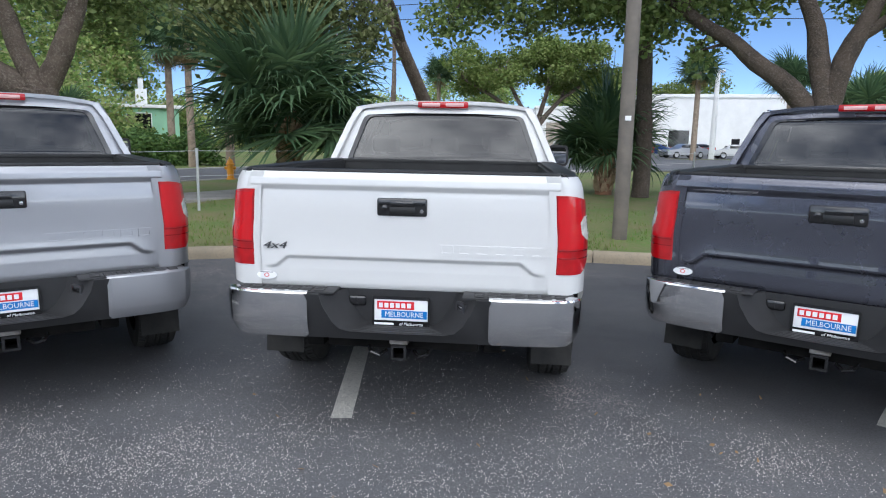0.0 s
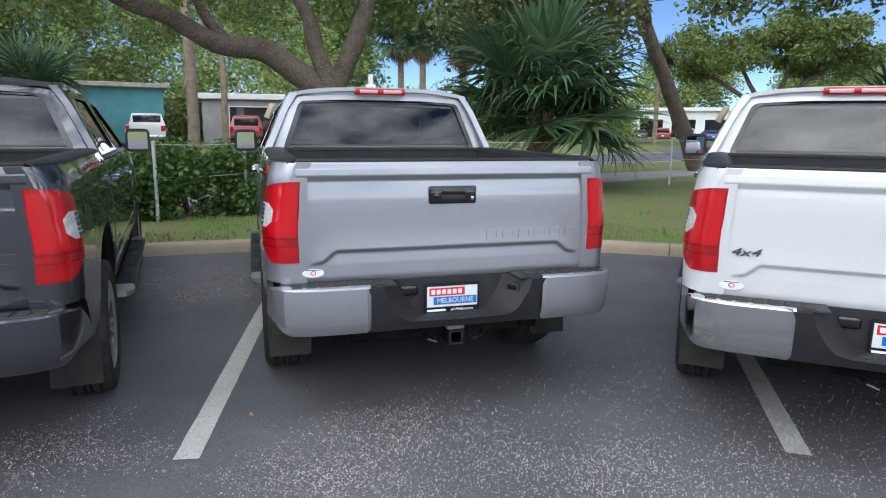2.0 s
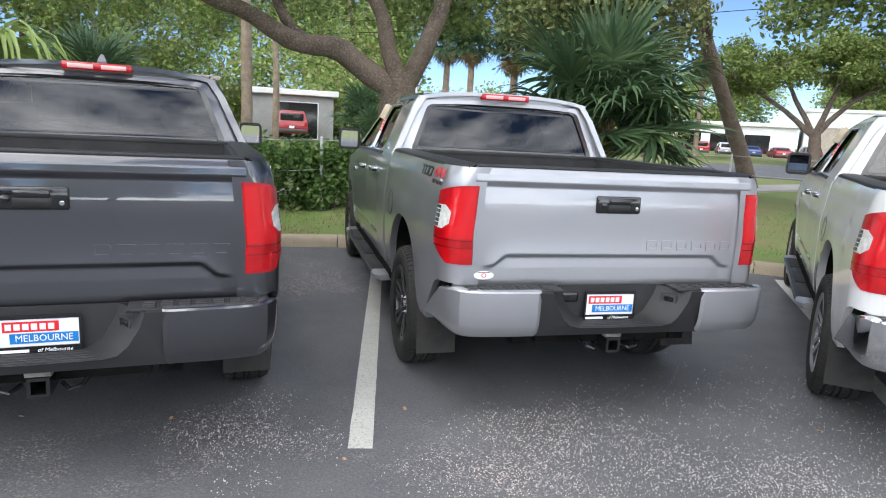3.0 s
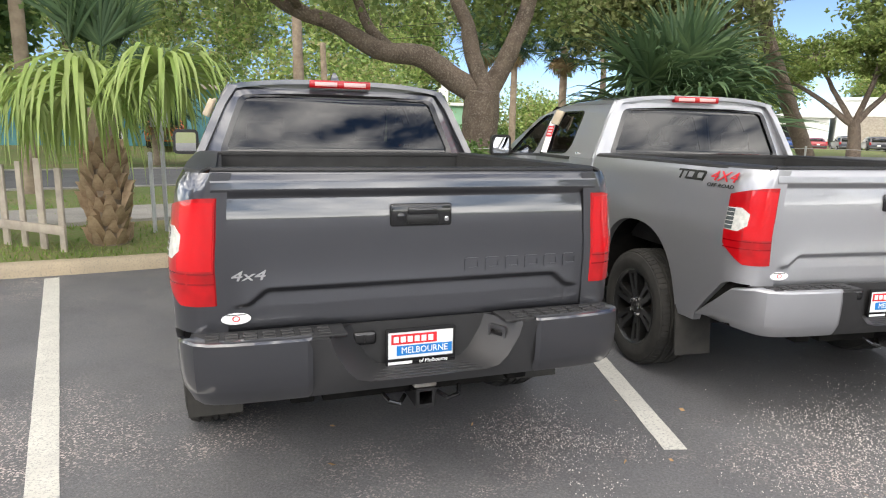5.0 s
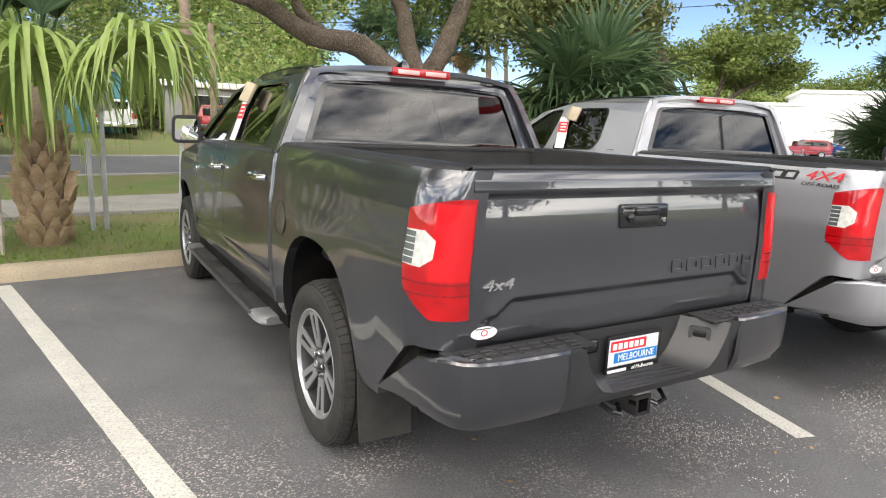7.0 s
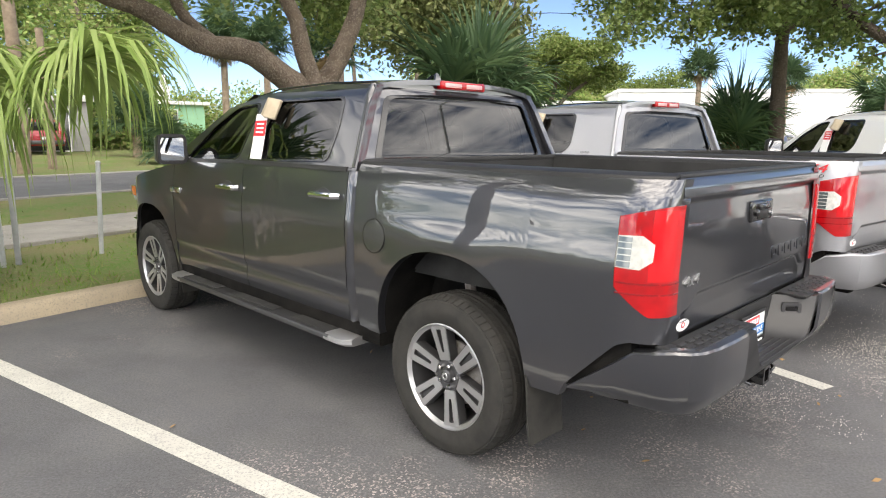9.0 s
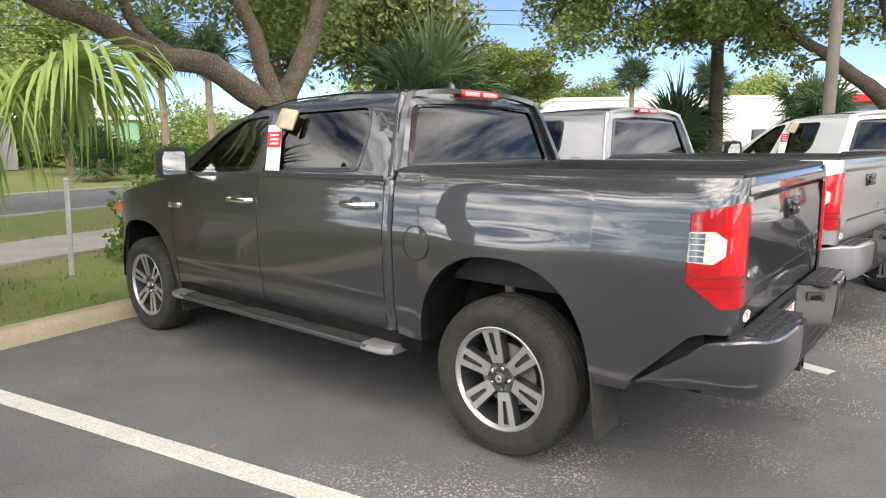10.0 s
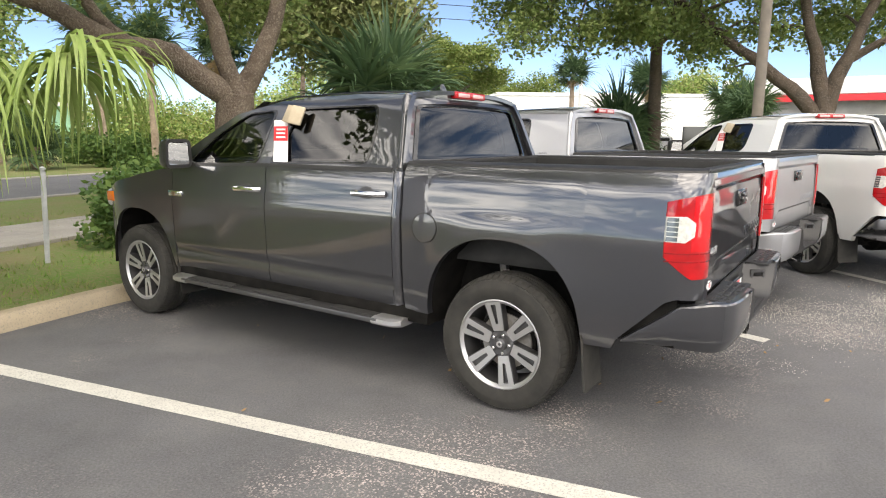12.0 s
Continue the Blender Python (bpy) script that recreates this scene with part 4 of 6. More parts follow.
def window_papers(at, y0):
    """Printed sheet inside the rear side window and the card pad that hangs over the glass."""
    root = thing("window_sticker", "white and red printed price sheet taped to a truck's side window", "sticker", at)
    xs = lambda z: -(half(2.5, z) + 0.009)
    def slab(y1, y2, z1, z2, o):
        bm = bmesh.new()
        sheet(bm, [[Vector((xs(z) - o, y + 0.42 * (z - 1.42), z)) for z in spread(z1, z2, 3)] for y in (y1, y2)], rim=(0.002, 0, 0))
        return bm
    part("sheet", slab(y0 - 0.15, y0, 1.415, 1.715, 0.0), PAPER, root)
    part("red_field", slab(y0 - 0.149, y0 - 0.001, 1.565, 1.67, 0.002), PAPER_RED, root)
    for k in range(3):
        part("print_bar", slab(y0 - 0.125, y0 - 0.03, 1.585 + 0.028 * k, 1.597 + 0.028 * k, 0.0035), PAPER, root)
    pad = thing("window_card", "beige card pad hanging over the top of a truck's window", "card pad", at)
    ym = y0 + 0.03
    part("card", blocks(((-0.012, -0.05, -0.065), (0.012, 0.05, 0.065), 0.006, 2, pose(-0.845, ym - 0.10, 1.755, 12, 22, -8))), CARD, pad)
    part("card_flap", blocks(((-0.012, -0.05, -0.07), (0.012, 0.05, 0.07), 0.006, 2, pose(-0.862, ym - 0.19, 1.745, 12, 22, 26))), CARD, pad)


A_AT, B_AT = pose(-4.698, 1.155, 0, 0, 0, 46.05), pose(-2.733, 3.142, 0, 0, 0, 39.66)
C_AT, D_AT = pose(-0.559, 3.328, 0, 0, 0, 0), pose(1.711, 3.48, 0, 0, 0, -30.0)
truck("dark metallic grey crew-cab pickup truck with black bed rails", A_AT, PAINT_GREY, PAINT_GREY, GUNMETAL, MACHINED, True, 0.0, MACHINED, emblem=True)
truck("silver pickup truck with red off-road decals and black wheels", B_AT, PAINT_SILVER, PAINT_SILVER, BLACK_ALLOY, BLACK_ALLOY, False, 0.11, None, off_road=True)
truck("white pickup truck with chrome bumper ends and a worn parking spot", C_AT, PAINT_WHITE, CHROME, GUNMETAL, MACHINED, False, 0.11, GUNMETAL, sensors=False)
truck("dark slate grey pickup truck with chrome bumper ends", D_AT, PAINT_SLATE, CHROME, GUNMETAL, MACHINED, True, 0.0, None, sensors=False)
for m_, y_ in ((A_AT, 2.99), (B_AT, 3.08), (C_AT, 3.08)):
    window_papers(m_, y_)


# ---- setting ----
ROAD_O, ROAD_D, ROAD_N = Vector((-11.6, 6.2, 0)), Vector((0.508, 0.861, 0)), Vector((-0.861, 0.508, 0))


def ground_z(x, y):
    """The verge lies a kerb's height over the lot and rises a little across the street."""
    if y < -12:
        return 0.0
    q = (Vector((x, y, 0)) - ROAD_O).dot(ROAD_N)
    k = min(1.0, max(0.0, (q - 14) / 18))
    return 0.12 + 0.45 * k * k * (3 - 2 * k)


def asphalt(name, dark, light, speck, bump_s=0.5):
    """Sealed asphalt: worn patches where pale stone shows as specks, stains, fine grain."""
    m = mat(name, dark, 0.75, spec=0.35)
    v = coords(m)
    wear = noise_tex(m, 0.36, 5, 0.62, v)
    col = ramp(m, noise_tex(m, 0.9, 6, 0.65, v), [(0.3, dark), (0.72, light)])
    grit = node(m, "TexVoronoi", Scale=115.0)
    link(m, v, grit.inputs["Vector"])
    stone = ramp(m, grit.outputs["Color"], [(0.66, (0, 0, 0)), (0.80, (1, 1, 1))])
    mask = mixc(m, 1.0, stone, ramp(m, wear, [(0.50, (0.012, 0.012, 0.012)), (0.56, (0.10, 0.10, 0.10)), (0.64, (0.8, 0.8, 0.8))]), 'MULTIPLY')
    col = mixc(m, mask, col, speck)
    pale = ramp(m, noise_tex(m, 1.3, 3, 0.5, v), [(0.57, (0, 0, 0)), (0.76, (0.5, 0.5, 0.5))])
    col = mixc(m, pale, col, (0.19, 0.19, 0.19))
    seal = ramp(m, noise_tex(m, 4.2, 7, 0.72, v), [(0.42, (0.0, 0.0, 0.0)), (0.62, (0.55, 0.55, 0.55))])
    col = mixc(m, seal, col, tuple(c * 1.45 for c in dark))
    grain = ramp(m, noise_tex(m, 75, 4, 0.75, v), [(0.35, (0.72, 0.72, 0.72)), (0.68, (1.3, 1.3, 1.3))])
    col = mixc(m, 1.0, col, grain, 'MULTIPLY')
    base(m, col)
    base(m, ramp(m, wear, [(0.3, (0.62,) * 3), (0.7, (0.85,) * 3)]), "Roughness")
    bump(m, noise_tex(m, 160, 3, 0.7, v), bump_s, 0.006)
    return m


ASPHALT = asphalt("lot asphalt", (0.084, 0.085, 0.091), (0.150, 0.150, 0.152), (0.62, 0.53, 0.49))
ROAD = asphalt("street asphalt", (0.10, 0.10, 0.105), (0.14, 0.14, 0.14), (0.22, 0.22, 0.21), 0.3)
CONCRETE = mottled("kerb concrete", (0.42, 0.345, 0.245), (0.34, 0.285, 0.21), 2.2, 0.9, 60, 0.35, 0.004, (0.27, 0.235, 0.19))
SLAB = mottled("pavement concrete", (0.36, 0.34, 0.31), (0.27, 0.255, 0.235), 1.6, 0.85, 70, 0.3, 0.003, (0.22, 0.21, 0.20))
LINE = mottled("white line paint", (0.58, 0.57, 0.52), (0.50, 0.49, 0.45), 4, 0.6, 90, 0.3, 0.002, (0.30, 0.30, 0.29))
GRASS = mottled("grass ground", (0.115, 0.195, 0.040), (0.19, 0.18, 0.080), 0.75, 0.95, 22, 0.9, 0.03, (0.23, 0.18, 0.11))
WOOD = mottled("grey weathered wood", (0.42, 0.37, 0.31), (0.30, 0.26, 0.22), 5, 0.85, 50)
GALV = mottled("galvanised steel", (0.48, 0.49, 0.50), (0.36, 0.37, 0.38), 9, 0.45, 80)
POLE_CON = mottled("pole concrete", (0.19, 0.165, 0.14), (0.14, 0.125, 0.11), 3, 0.9, 60)
WHITE_WALL = mottled("white wall", (0.74, 0.74, 0.73), (0.66, 0.66, 0.65), 0.6, 0.7, 12, 0.1)
DARK_OPEN = mat("dark doorway", (0.03, 0.03, 0.035), 0.4)
RED_BAND = mat("red fascia", (0.55, 0.02, 0.03), 0.4)

bm = bmesh.new()
sheet(bm, [[Vector((x, y, -0.06)) for y in (-2000, 2000)] for x in (-2000, 2000)])
solid("ground", bm, GRASS, "flat grassy ground that reaches the horizon", "ground", kind="structure")
bm = bmesh.new()
sheet(bm, [[Vector((x, y, 0.0)) for y in (-45, -20, 12)] for x in (-45, 0, 45)])
solid("road_lot", bm, ASPHALT, "dark sealed asphalt parking lot with pale worn specks", "parking lot", kind="structure")

KERB = [(-20, -10), (-16, -4.6), (-12.2, 0.25), (-10.5, 2.38), (-9.85, 3.2), (-9.2, 4.12), (-8.5, 4.95), (-7.75, 5.74), (-6.9, 6.45), (-5.6, 7.2), (-4.19, 7.85), (-2.6, 8.45), (-1.2, 8.62), (1.17, 8.62), (1.95, 8.56), (4.5, 7.9), (9, 5.8), (16, 1.5), (26, -6)]


def kerb_points(step):
    pts = []
    for a, b in zip(KERB, KERB[1:]):
        n = max(1, int(math.hypot(b[0] - a[0], b[1] - a[1]) / step))
        pts += [Vector((a[0] + (b[0] - a[0]) * i / n, a[1] + (b[1] - a[1]) * i / n, 0)) for i in range(n)]
    pts.append(Vector((*KERB[-1], 0)))
    return pts


KP = kerb_points(0.5)
OUT = []
for i_, p_ in enumerate(KP):
    d_ = (KP[min(i_ + 2, len(KP) - 1)] - KP[max(i_ - 2, 0)]).normalized()
    OUT.append(Vector((-d_.y, d_.x, 0)))
kerb = thing("kerb", "pale concrete kerb between the lot and the grass", "kerb", kind="structure")
SEG = 5
for i in range(0, len(KP) - 1, SEG):
    idx = list(range(i, min(i + SEG, len(KP) - 1) + 1))
    bm = bmesh.new()
    rows = []
    for k, j in enumerate(idx):
        gap = 0.006 if k == 0 else (-0.006 if k == len(idx) - 1 else 0)
        t = Vector((OUT[j].y, -OUT[j].x, 0)) * gap
        rows.append([KP[j] + t + OUT[j] * o + Vector((0, 0, z)) for o, z in ((-0.02, -0.03), (0.0, 0.06), (0.012, 0.115), (0.035, 0.138), (0.07, 0.145), (0.17, 0.143), (0.185, 0.12), (0.185, 0.05))])
    sheet(bm, rows, rim=(0, 0, -0.02))
    part("kerb_stone", bm, CONCRETE, kerb)

# grass verge, from the kerb outwards
bm = bmesh.new()
centre = Vector((0, -14, 0))
rows = []
for p, o in zip(KP, OUT):
    q = p + o * 0.18
    r = (q - centre).normalized()
    row = [Vector((q.x, q.y, 0.125))]
    for s in (0.4, 0.9, 1.5, 2.2, 3, 4, 5, 6.5, 8, 10, 12, 15, 18, 22, 26, 32, 40, 55, 80, 130, 400):
        v = q + r * s
        v.z = ground_z(v.x, v.y) + (0.05 * noise.noise((v.x * 0.9, v.y * 0.9, 3)) if s < 9 else 0)
        row.append(v)
    rows.append(row)
sheet(bm, rows)
solid("ground_verge", bm, GRASS, "patchy grass verge with bare sandy soil", "grass verge", kind="structure")


def along(s, q, z):
    return ROAD_O + ROAD_D * s + ROAD_N * q + Vector((0, 0, z))


def strip(name, q0, q1, z, m, label, category, s0=-40, s1=95):
    bm = bmesh.new()
    sheet(bm, [[along(s, q, z + max(0, ground_z(*along(s, q, 0).xy) - 0.12)) for q in spread(q0, q1, 4)] for s in spread(s0, s1, 40)], rim=(0, 0, -0.1))
    return solid(name, bm, m, label, category, kind="structure")


strip("road_street", 6.5, 13.0, 0.140, ROAD, "grey asphalt side street", "road")
strip("trim_gutter_near", 6.22, 6.5, 0.150, SLAB, "pale concrete gutter along the street", "gutter")
strip("trim_gutter_far", 13.0, 13.5, 0.165, SLAB, "pale concrete gutter along the street", "gutter")
bm = bmesh.new()
sheet(bm, [[Vector((x, y, 0.175)) for x, y in r] for r in (((-3, 33), (-7, 60)), ((8, 35), (8, 60)), ((25, 40), (24, 62)), ((70, 50), (70, 72)))], rim=(0, 0, -0.1))
solid("road_crossing", bm, ROAD, "grey asphalt cross street", "road", kind="structure")
bm = bmesh.new()
sheet(bm, [[Vector((x, y, 0.16)) for y in (66, 92)] for x in (-20, 85)], rim=(0, 0, -0.1))
solid("road_dealer_lot", bm, ROAD, "grey asphalt lot with parked cars", "parking lot", kind="structure")

# pavement slabs beside the fence
walk_way = thing("pavement", "grey concrete pavement slabs along the street", "pavement", kind="structure")
slab_me = []
for k in range(3):
    bm = bmesh.new()
    block(bm, (0, 0, -0.08), (1.488, 1.9, 0.0), 0.008, 1)
    for v in bm.verts:
        v.co.z += 0.004 * k
    slab_me.append(put_mesh("slab", bm, SLAB))
ang = math.atan2(ROAD_D.y, ROAD_D.x)
for i in range(-14, 34):
    p = along(i * 1.5, 0.0, 0.168)
    part("slab", slab_me[i % 3], SLAB, walk_way, at=Matrix.Translation(p) @ Matrix.Rotation(ang, 4, 'Z'))


# painted bay lines
def bay_line(p, q, w=0.125):
    p, q = Vector((*p, 0)), Vector((*q, 0))
    d = (q - p).normalized()
    o = Vector((-d.y, d.x, 0)) * w / 2
    n = int((q - p).length / 0.12)
    bm = bmesh.new()
    rows = []
    for i in range(n + 1):
        c = p + d * ((q - p).length * i / n)
        a, b = 0.006 * noise.noise((c.x * 9, c.y * 9, 0)), 0.006 * noise.noise((c.x * 9, c.y * 9, 7))
        rows.append([c + o * (1 + a * 8) + Vector((0, 0, 0.004)), c + Vector((0, 0, 0.0045)), c - o * (1 + b * 8) + Vector((0, 0, 0.004))])
    sheet(bm, rows)
    return solid("bay_line", bm, LINE, "worn white painted parking bay line on asphalt", "line", group="parking bay lines", kind="structure")


bay_line((-3.70, 2.10), (-6.35, 6.60))
bay_line((-0.925, 3.40), (-1.60, 8.30))
bay_line((-5.10, -0.33), (-10.02, 2.77), 0.135)
bay_line((2.24, 3.70), (5.0, 7.45))


# ---- fence, posts, pole, hydrant ----
def fence_post(x, y, h, r=0.028, lean=0.0):
    z = ground_z(x, y) - 0.03
    root = thing("fence_post", "thin grey galvanised steel fence post in the grass", "fence post", pose(x, y, z, 0, lean, 0), "fence posts along the pavement")
    part("tube", tube(bmesh.new(), [(0, 0, 0), (0, 0, h)], r, 12), GALV, root)
    part("cap", lathe(bmesh.new(), [(h, r + 0.004), (h + 0.02, r + 0.004), (h + 0.035, r * 0.6), (h + 0.038, 0.0)], 12, "z"), GALV, root)


FENCE = [(-10.99, 4.84), (-10.42, 5.74), (-9.29, 7.17), (-8.72, 8.55), (-7.5, 10.4), (-6.2, 12.2), (-4.4, 15.4), (-2.6, 18.7), (0.4, 19.6), (3.0, 19.9), (5.6, 20.2), (8.2, 20.4)]
for i, (x, y) in enumerate(FENCE):
    fence_post(x, y, 1.12 if i < 2 else 1.25, lean=(2.5 if i == 1 else 0.6 * ((i * 7) % 3 - 1)))
wire = thing("fence_wire", "thin steel wires strung between the fence posts", "fence wire", kind="structure")
for (x0, y0), (x1, y1) in zip(FENCE[2:], FENCE[3:]):
    for h in (1.2, 0.7):
        part("strand", tube(bmesh.new(), [(x0, y0, ground_z(x0, y0) + h), ((x0 + x1) / 2, (y0 + y1) / 2, ground_z(x0, y0) + h - 0.02), (x1, y1, ground_z(x1, y1) + h)], 0.006, 5), GALV, wire)

sg = thing("sign_post", "thin steel post with a small grey metal sign seen from behind", "sign", pose(-10.92, 4.98, 0.08, 0, 0, 20))
part("post", blocks(((-0.03, -0.012, 0), (0.03, 0.012, 1.95), 0.006)), GALV, sg)
part("plate", blocks(((-0.15, -0.022, 1.50), (0.15, -0.014, 1.97), 0.004)), GALV, sg)

root = thing("utility_pole", "round grey concrete utility pole standing in the grass", "utility pole", pose(1.76, 10.1, 0.08))
part("shaft", tube(bmesh.new(), [(0, 0, 0), (0, 0, 3), (0, 0, 6), (0, 0, 10)], [0.115, 0.11, 0.10, 0.085], 20), POLE_CON, root)
part("number_tag", blocks(((-0.045, -0.119, 1.86), (0.045, -0.108, 1.93))), PAPER, root, "small pale number tag")

HYD = mottled("yellow hydrant paint", (0.72, 0.30, 0.02), (0.60, 0.24, 0.02), 8, 0.5)
hx, hy = -9.75, 21.6
root = thing("fire_hydrant", "orange-yellow fire hydrant on the grass by the street", "fire hydrant", pose(hx, hy, ground_z(hx, hy)))
part("barrel", lathe(bmesh.new(), [(0.0, 0.16), (0.04, 0.16), (0.05, 0.11), (0.5, 0.11), (0.51, 0.15), (0.55, 0.15), (0.56, 0.12), (0.66, 0.09), (0.72, 0.03), (0.76, 0.03), (0.77, 0.0)], 20, "z"), HYD, root)
for a in (0, 90, 180):
    part("outlet", lathe(bmesh.new(), [(0.08, 0.06), (0.17, 0.06), (0.18, 0.045), (0.20, 0.03), (0.2, 0.0)], 12), HYD, root, at=pose(0, 0, 0.40, 0, 0, a + 20))

# picket fence
root = thing("picket_fence", "low weathered wooden picket fence with flat tops", "picket fence", pose(-10.72, 3.36, 0.10, 0, 0, 182))
for i in range(8):
    w = 0.10 + 0.02 * ((i * 3) % 2)
    part("picket", blocks(((i * 0.36 - w / 2, -0.02, 0.0), (i * 0.36 + w / 2, 0.01, 1.0 + 0.05 * ((i * 5) % 3)), 0.006)), WOOD, root)
for z in (0.22,):
    part("rail", blocks(((-0.1, 0.012, z), (2.7, 0.05, z + 0.11), 0.006)), WOOD, root)

# power cable
for dz in (0.0, 0.9):
    bm = bmesh.new()
    tube(bm, [(-60 + 12 * i, 46 - 0.8 * i, 9.5 + dz - 2.2 * math.sin(math.pi * ((i % 5) / 5.0)) * 0.35) for i in range(11)], 0.022, 6)
    solid("power_cable", bm, DECAL_BLACK, "thin black overhead power cable across the sky", "cable", group="overhead cables")


# ---- buildings ----
def building(label, at, w, d, h, wall, roof_m, openings, overhang=0.35, roof_h=0.25, name="building"):
    """Flat-roofed block; the front faces -y. openings: (kind, x, z, width, height)."""
    root = thing(name, label, "building" if name != "house" else "house", at)
    t = 0.2
    outer = [(-w / 2, 0), (w / 2, 0), (w / 2, h), (-w / 2, h)]
    holes = [[(x, z), (x + a, z), (x + a, z + b), (x, z + b)] for _, x, z, a, b in openings]
    part("front_wall", prism(bmesh.new(), [outer] + holes, lambda a, b: Vector((a, 0, b)), (0, t, 0)), wall, root)
    for x in (-w / 2, w / 2 - t):
        part("side_wall", blocks(((x, t + 0.002, 0), (x + t, d, h))), wall, root)
    part("back_wall", blocks(((-w / 2 + t, d - t, 0), (w / 2 - t, d - 0.002, h))), wall, root)
    part("floor", blocks(((-w / 2 + t, t, 0.0), (w / 2 - t, d - t, 0.05))), UNDER, root)
    part("roof", blocks(((-w / 2 - overhang, -overhang, h + 0.002), (w / 2 + overhang, d + overhang, h + roof_h), 0.03, 1)), roof_m, root)
    for kind, x, z, a, b in openings:
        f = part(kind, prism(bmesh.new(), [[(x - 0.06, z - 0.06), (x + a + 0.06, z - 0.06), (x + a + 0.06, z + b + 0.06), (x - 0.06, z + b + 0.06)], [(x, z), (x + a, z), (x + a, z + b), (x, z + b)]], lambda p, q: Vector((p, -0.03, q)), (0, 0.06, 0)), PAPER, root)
        # opaque black sheet: the dark inside of the opening is put into its colour
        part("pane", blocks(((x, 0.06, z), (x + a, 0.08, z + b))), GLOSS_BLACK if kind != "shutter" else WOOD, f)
    return root


GREEN_WALL = mottled("pale green wall", (0.30, 0.55, 0.36), (0.26, 0.48, 0.32), 1, 0.8, 20, 0.1)
# turquoise lowered and greyed: the shade on this house is in the wall colour
TEAL_WALL = mottled("shaded turquoise wall", (0.10, 0.28, 0.31), (0.075, 0.22, 0.25), 1, 0.8, 20, 0.1)
GREY_WALL = mottled("grey board wall", (0.34, 0.34, 0.33), (0.26, 0.26, 0.25), 1, 0.8, 20, 0.1)
TAN_WALL = mottled("tan wall", (0.50, 0.42, 0.33), (0.42, 0.36, 0.29), 1, 0.8, 20, 0.1)
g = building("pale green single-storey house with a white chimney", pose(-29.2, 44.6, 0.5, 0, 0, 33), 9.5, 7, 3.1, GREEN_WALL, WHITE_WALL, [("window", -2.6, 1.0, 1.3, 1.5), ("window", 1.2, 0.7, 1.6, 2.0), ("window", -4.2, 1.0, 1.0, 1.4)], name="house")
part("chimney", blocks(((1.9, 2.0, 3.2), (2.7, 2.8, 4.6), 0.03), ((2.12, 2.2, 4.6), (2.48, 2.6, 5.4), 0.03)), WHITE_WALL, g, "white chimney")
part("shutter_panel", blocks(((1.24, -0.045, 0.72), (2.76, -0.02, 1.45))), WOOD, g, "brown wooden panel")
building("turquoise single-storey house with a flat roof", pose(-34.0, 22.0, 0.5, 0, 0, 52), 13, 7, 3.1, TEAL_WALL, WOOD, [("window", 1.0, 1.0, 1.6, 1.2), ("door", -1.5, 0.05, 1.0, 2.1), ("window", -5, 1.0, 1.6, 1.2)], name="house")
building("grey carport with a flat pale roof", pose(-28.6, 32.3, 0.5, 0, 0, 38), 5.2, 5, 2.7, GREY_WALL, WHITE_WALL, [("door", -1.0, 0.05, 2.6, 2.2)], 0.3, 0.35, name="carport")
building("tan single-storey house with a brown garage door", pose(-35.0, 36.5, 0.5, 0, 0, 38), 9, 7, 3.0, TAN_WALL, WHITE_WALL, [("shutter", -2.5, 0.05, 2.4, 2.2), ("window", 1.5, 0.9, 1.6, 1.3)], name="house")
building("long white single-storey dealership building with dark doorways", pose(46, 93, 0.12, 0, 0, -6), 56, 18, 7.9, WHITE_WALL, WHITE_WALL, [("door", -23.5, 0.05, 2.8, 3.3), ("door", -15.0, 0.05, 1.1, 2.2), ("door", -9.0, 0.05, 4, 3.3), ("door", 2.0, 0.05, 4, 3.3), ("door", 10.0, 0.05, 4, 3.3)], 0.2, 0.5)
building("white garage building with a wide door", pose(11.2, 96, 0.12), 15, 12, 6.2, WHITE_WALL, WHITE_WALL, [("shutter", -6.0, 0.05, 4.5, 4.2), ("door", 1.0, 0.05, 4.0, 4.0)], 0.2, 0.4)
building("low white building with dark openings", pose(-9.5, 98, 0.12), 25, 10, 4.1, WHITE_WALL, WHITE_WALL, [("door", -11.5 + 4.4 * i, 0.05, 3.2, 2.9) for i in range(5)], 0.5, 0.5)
b = building("white showroom with a red band under the roof", pose(43, 49, 0.12, 0, 0, -40), 26, 14, 5.6, GREY_WALL, WHITE_WALL, [("door", -12 + 5 * i, 0.05, 4.4, 3.6) for i in range(5)], 1.2, 1.5)
part("red_band", blocks(((-14.3, -1.32, 4.95), (14.3, -1.2, 5.55))), RED_BAND, b, "red band")
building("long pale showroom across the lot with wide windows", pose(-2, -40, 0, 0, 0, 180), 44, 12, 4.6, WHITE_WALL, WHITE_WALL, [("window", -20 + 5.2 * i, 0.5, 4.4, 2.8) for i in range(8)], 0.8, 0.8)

# light mast of the far lot
root = thing("lamp_post", "tall white light mast in the far car lot", "lamp post", pose(19.6, 65, 0.15))
part("mast", tube(bmesh.new(), [(0, 0, 0), (0, 0, 8.2)], [0.28, 0.2], 14), WHITE_WALL, root)
part("lamp_head", blocks(((-0.6, -0.25, 8.2), (0.6, 0.25, 8.45), 0.05)), WHITE_WALL, root)

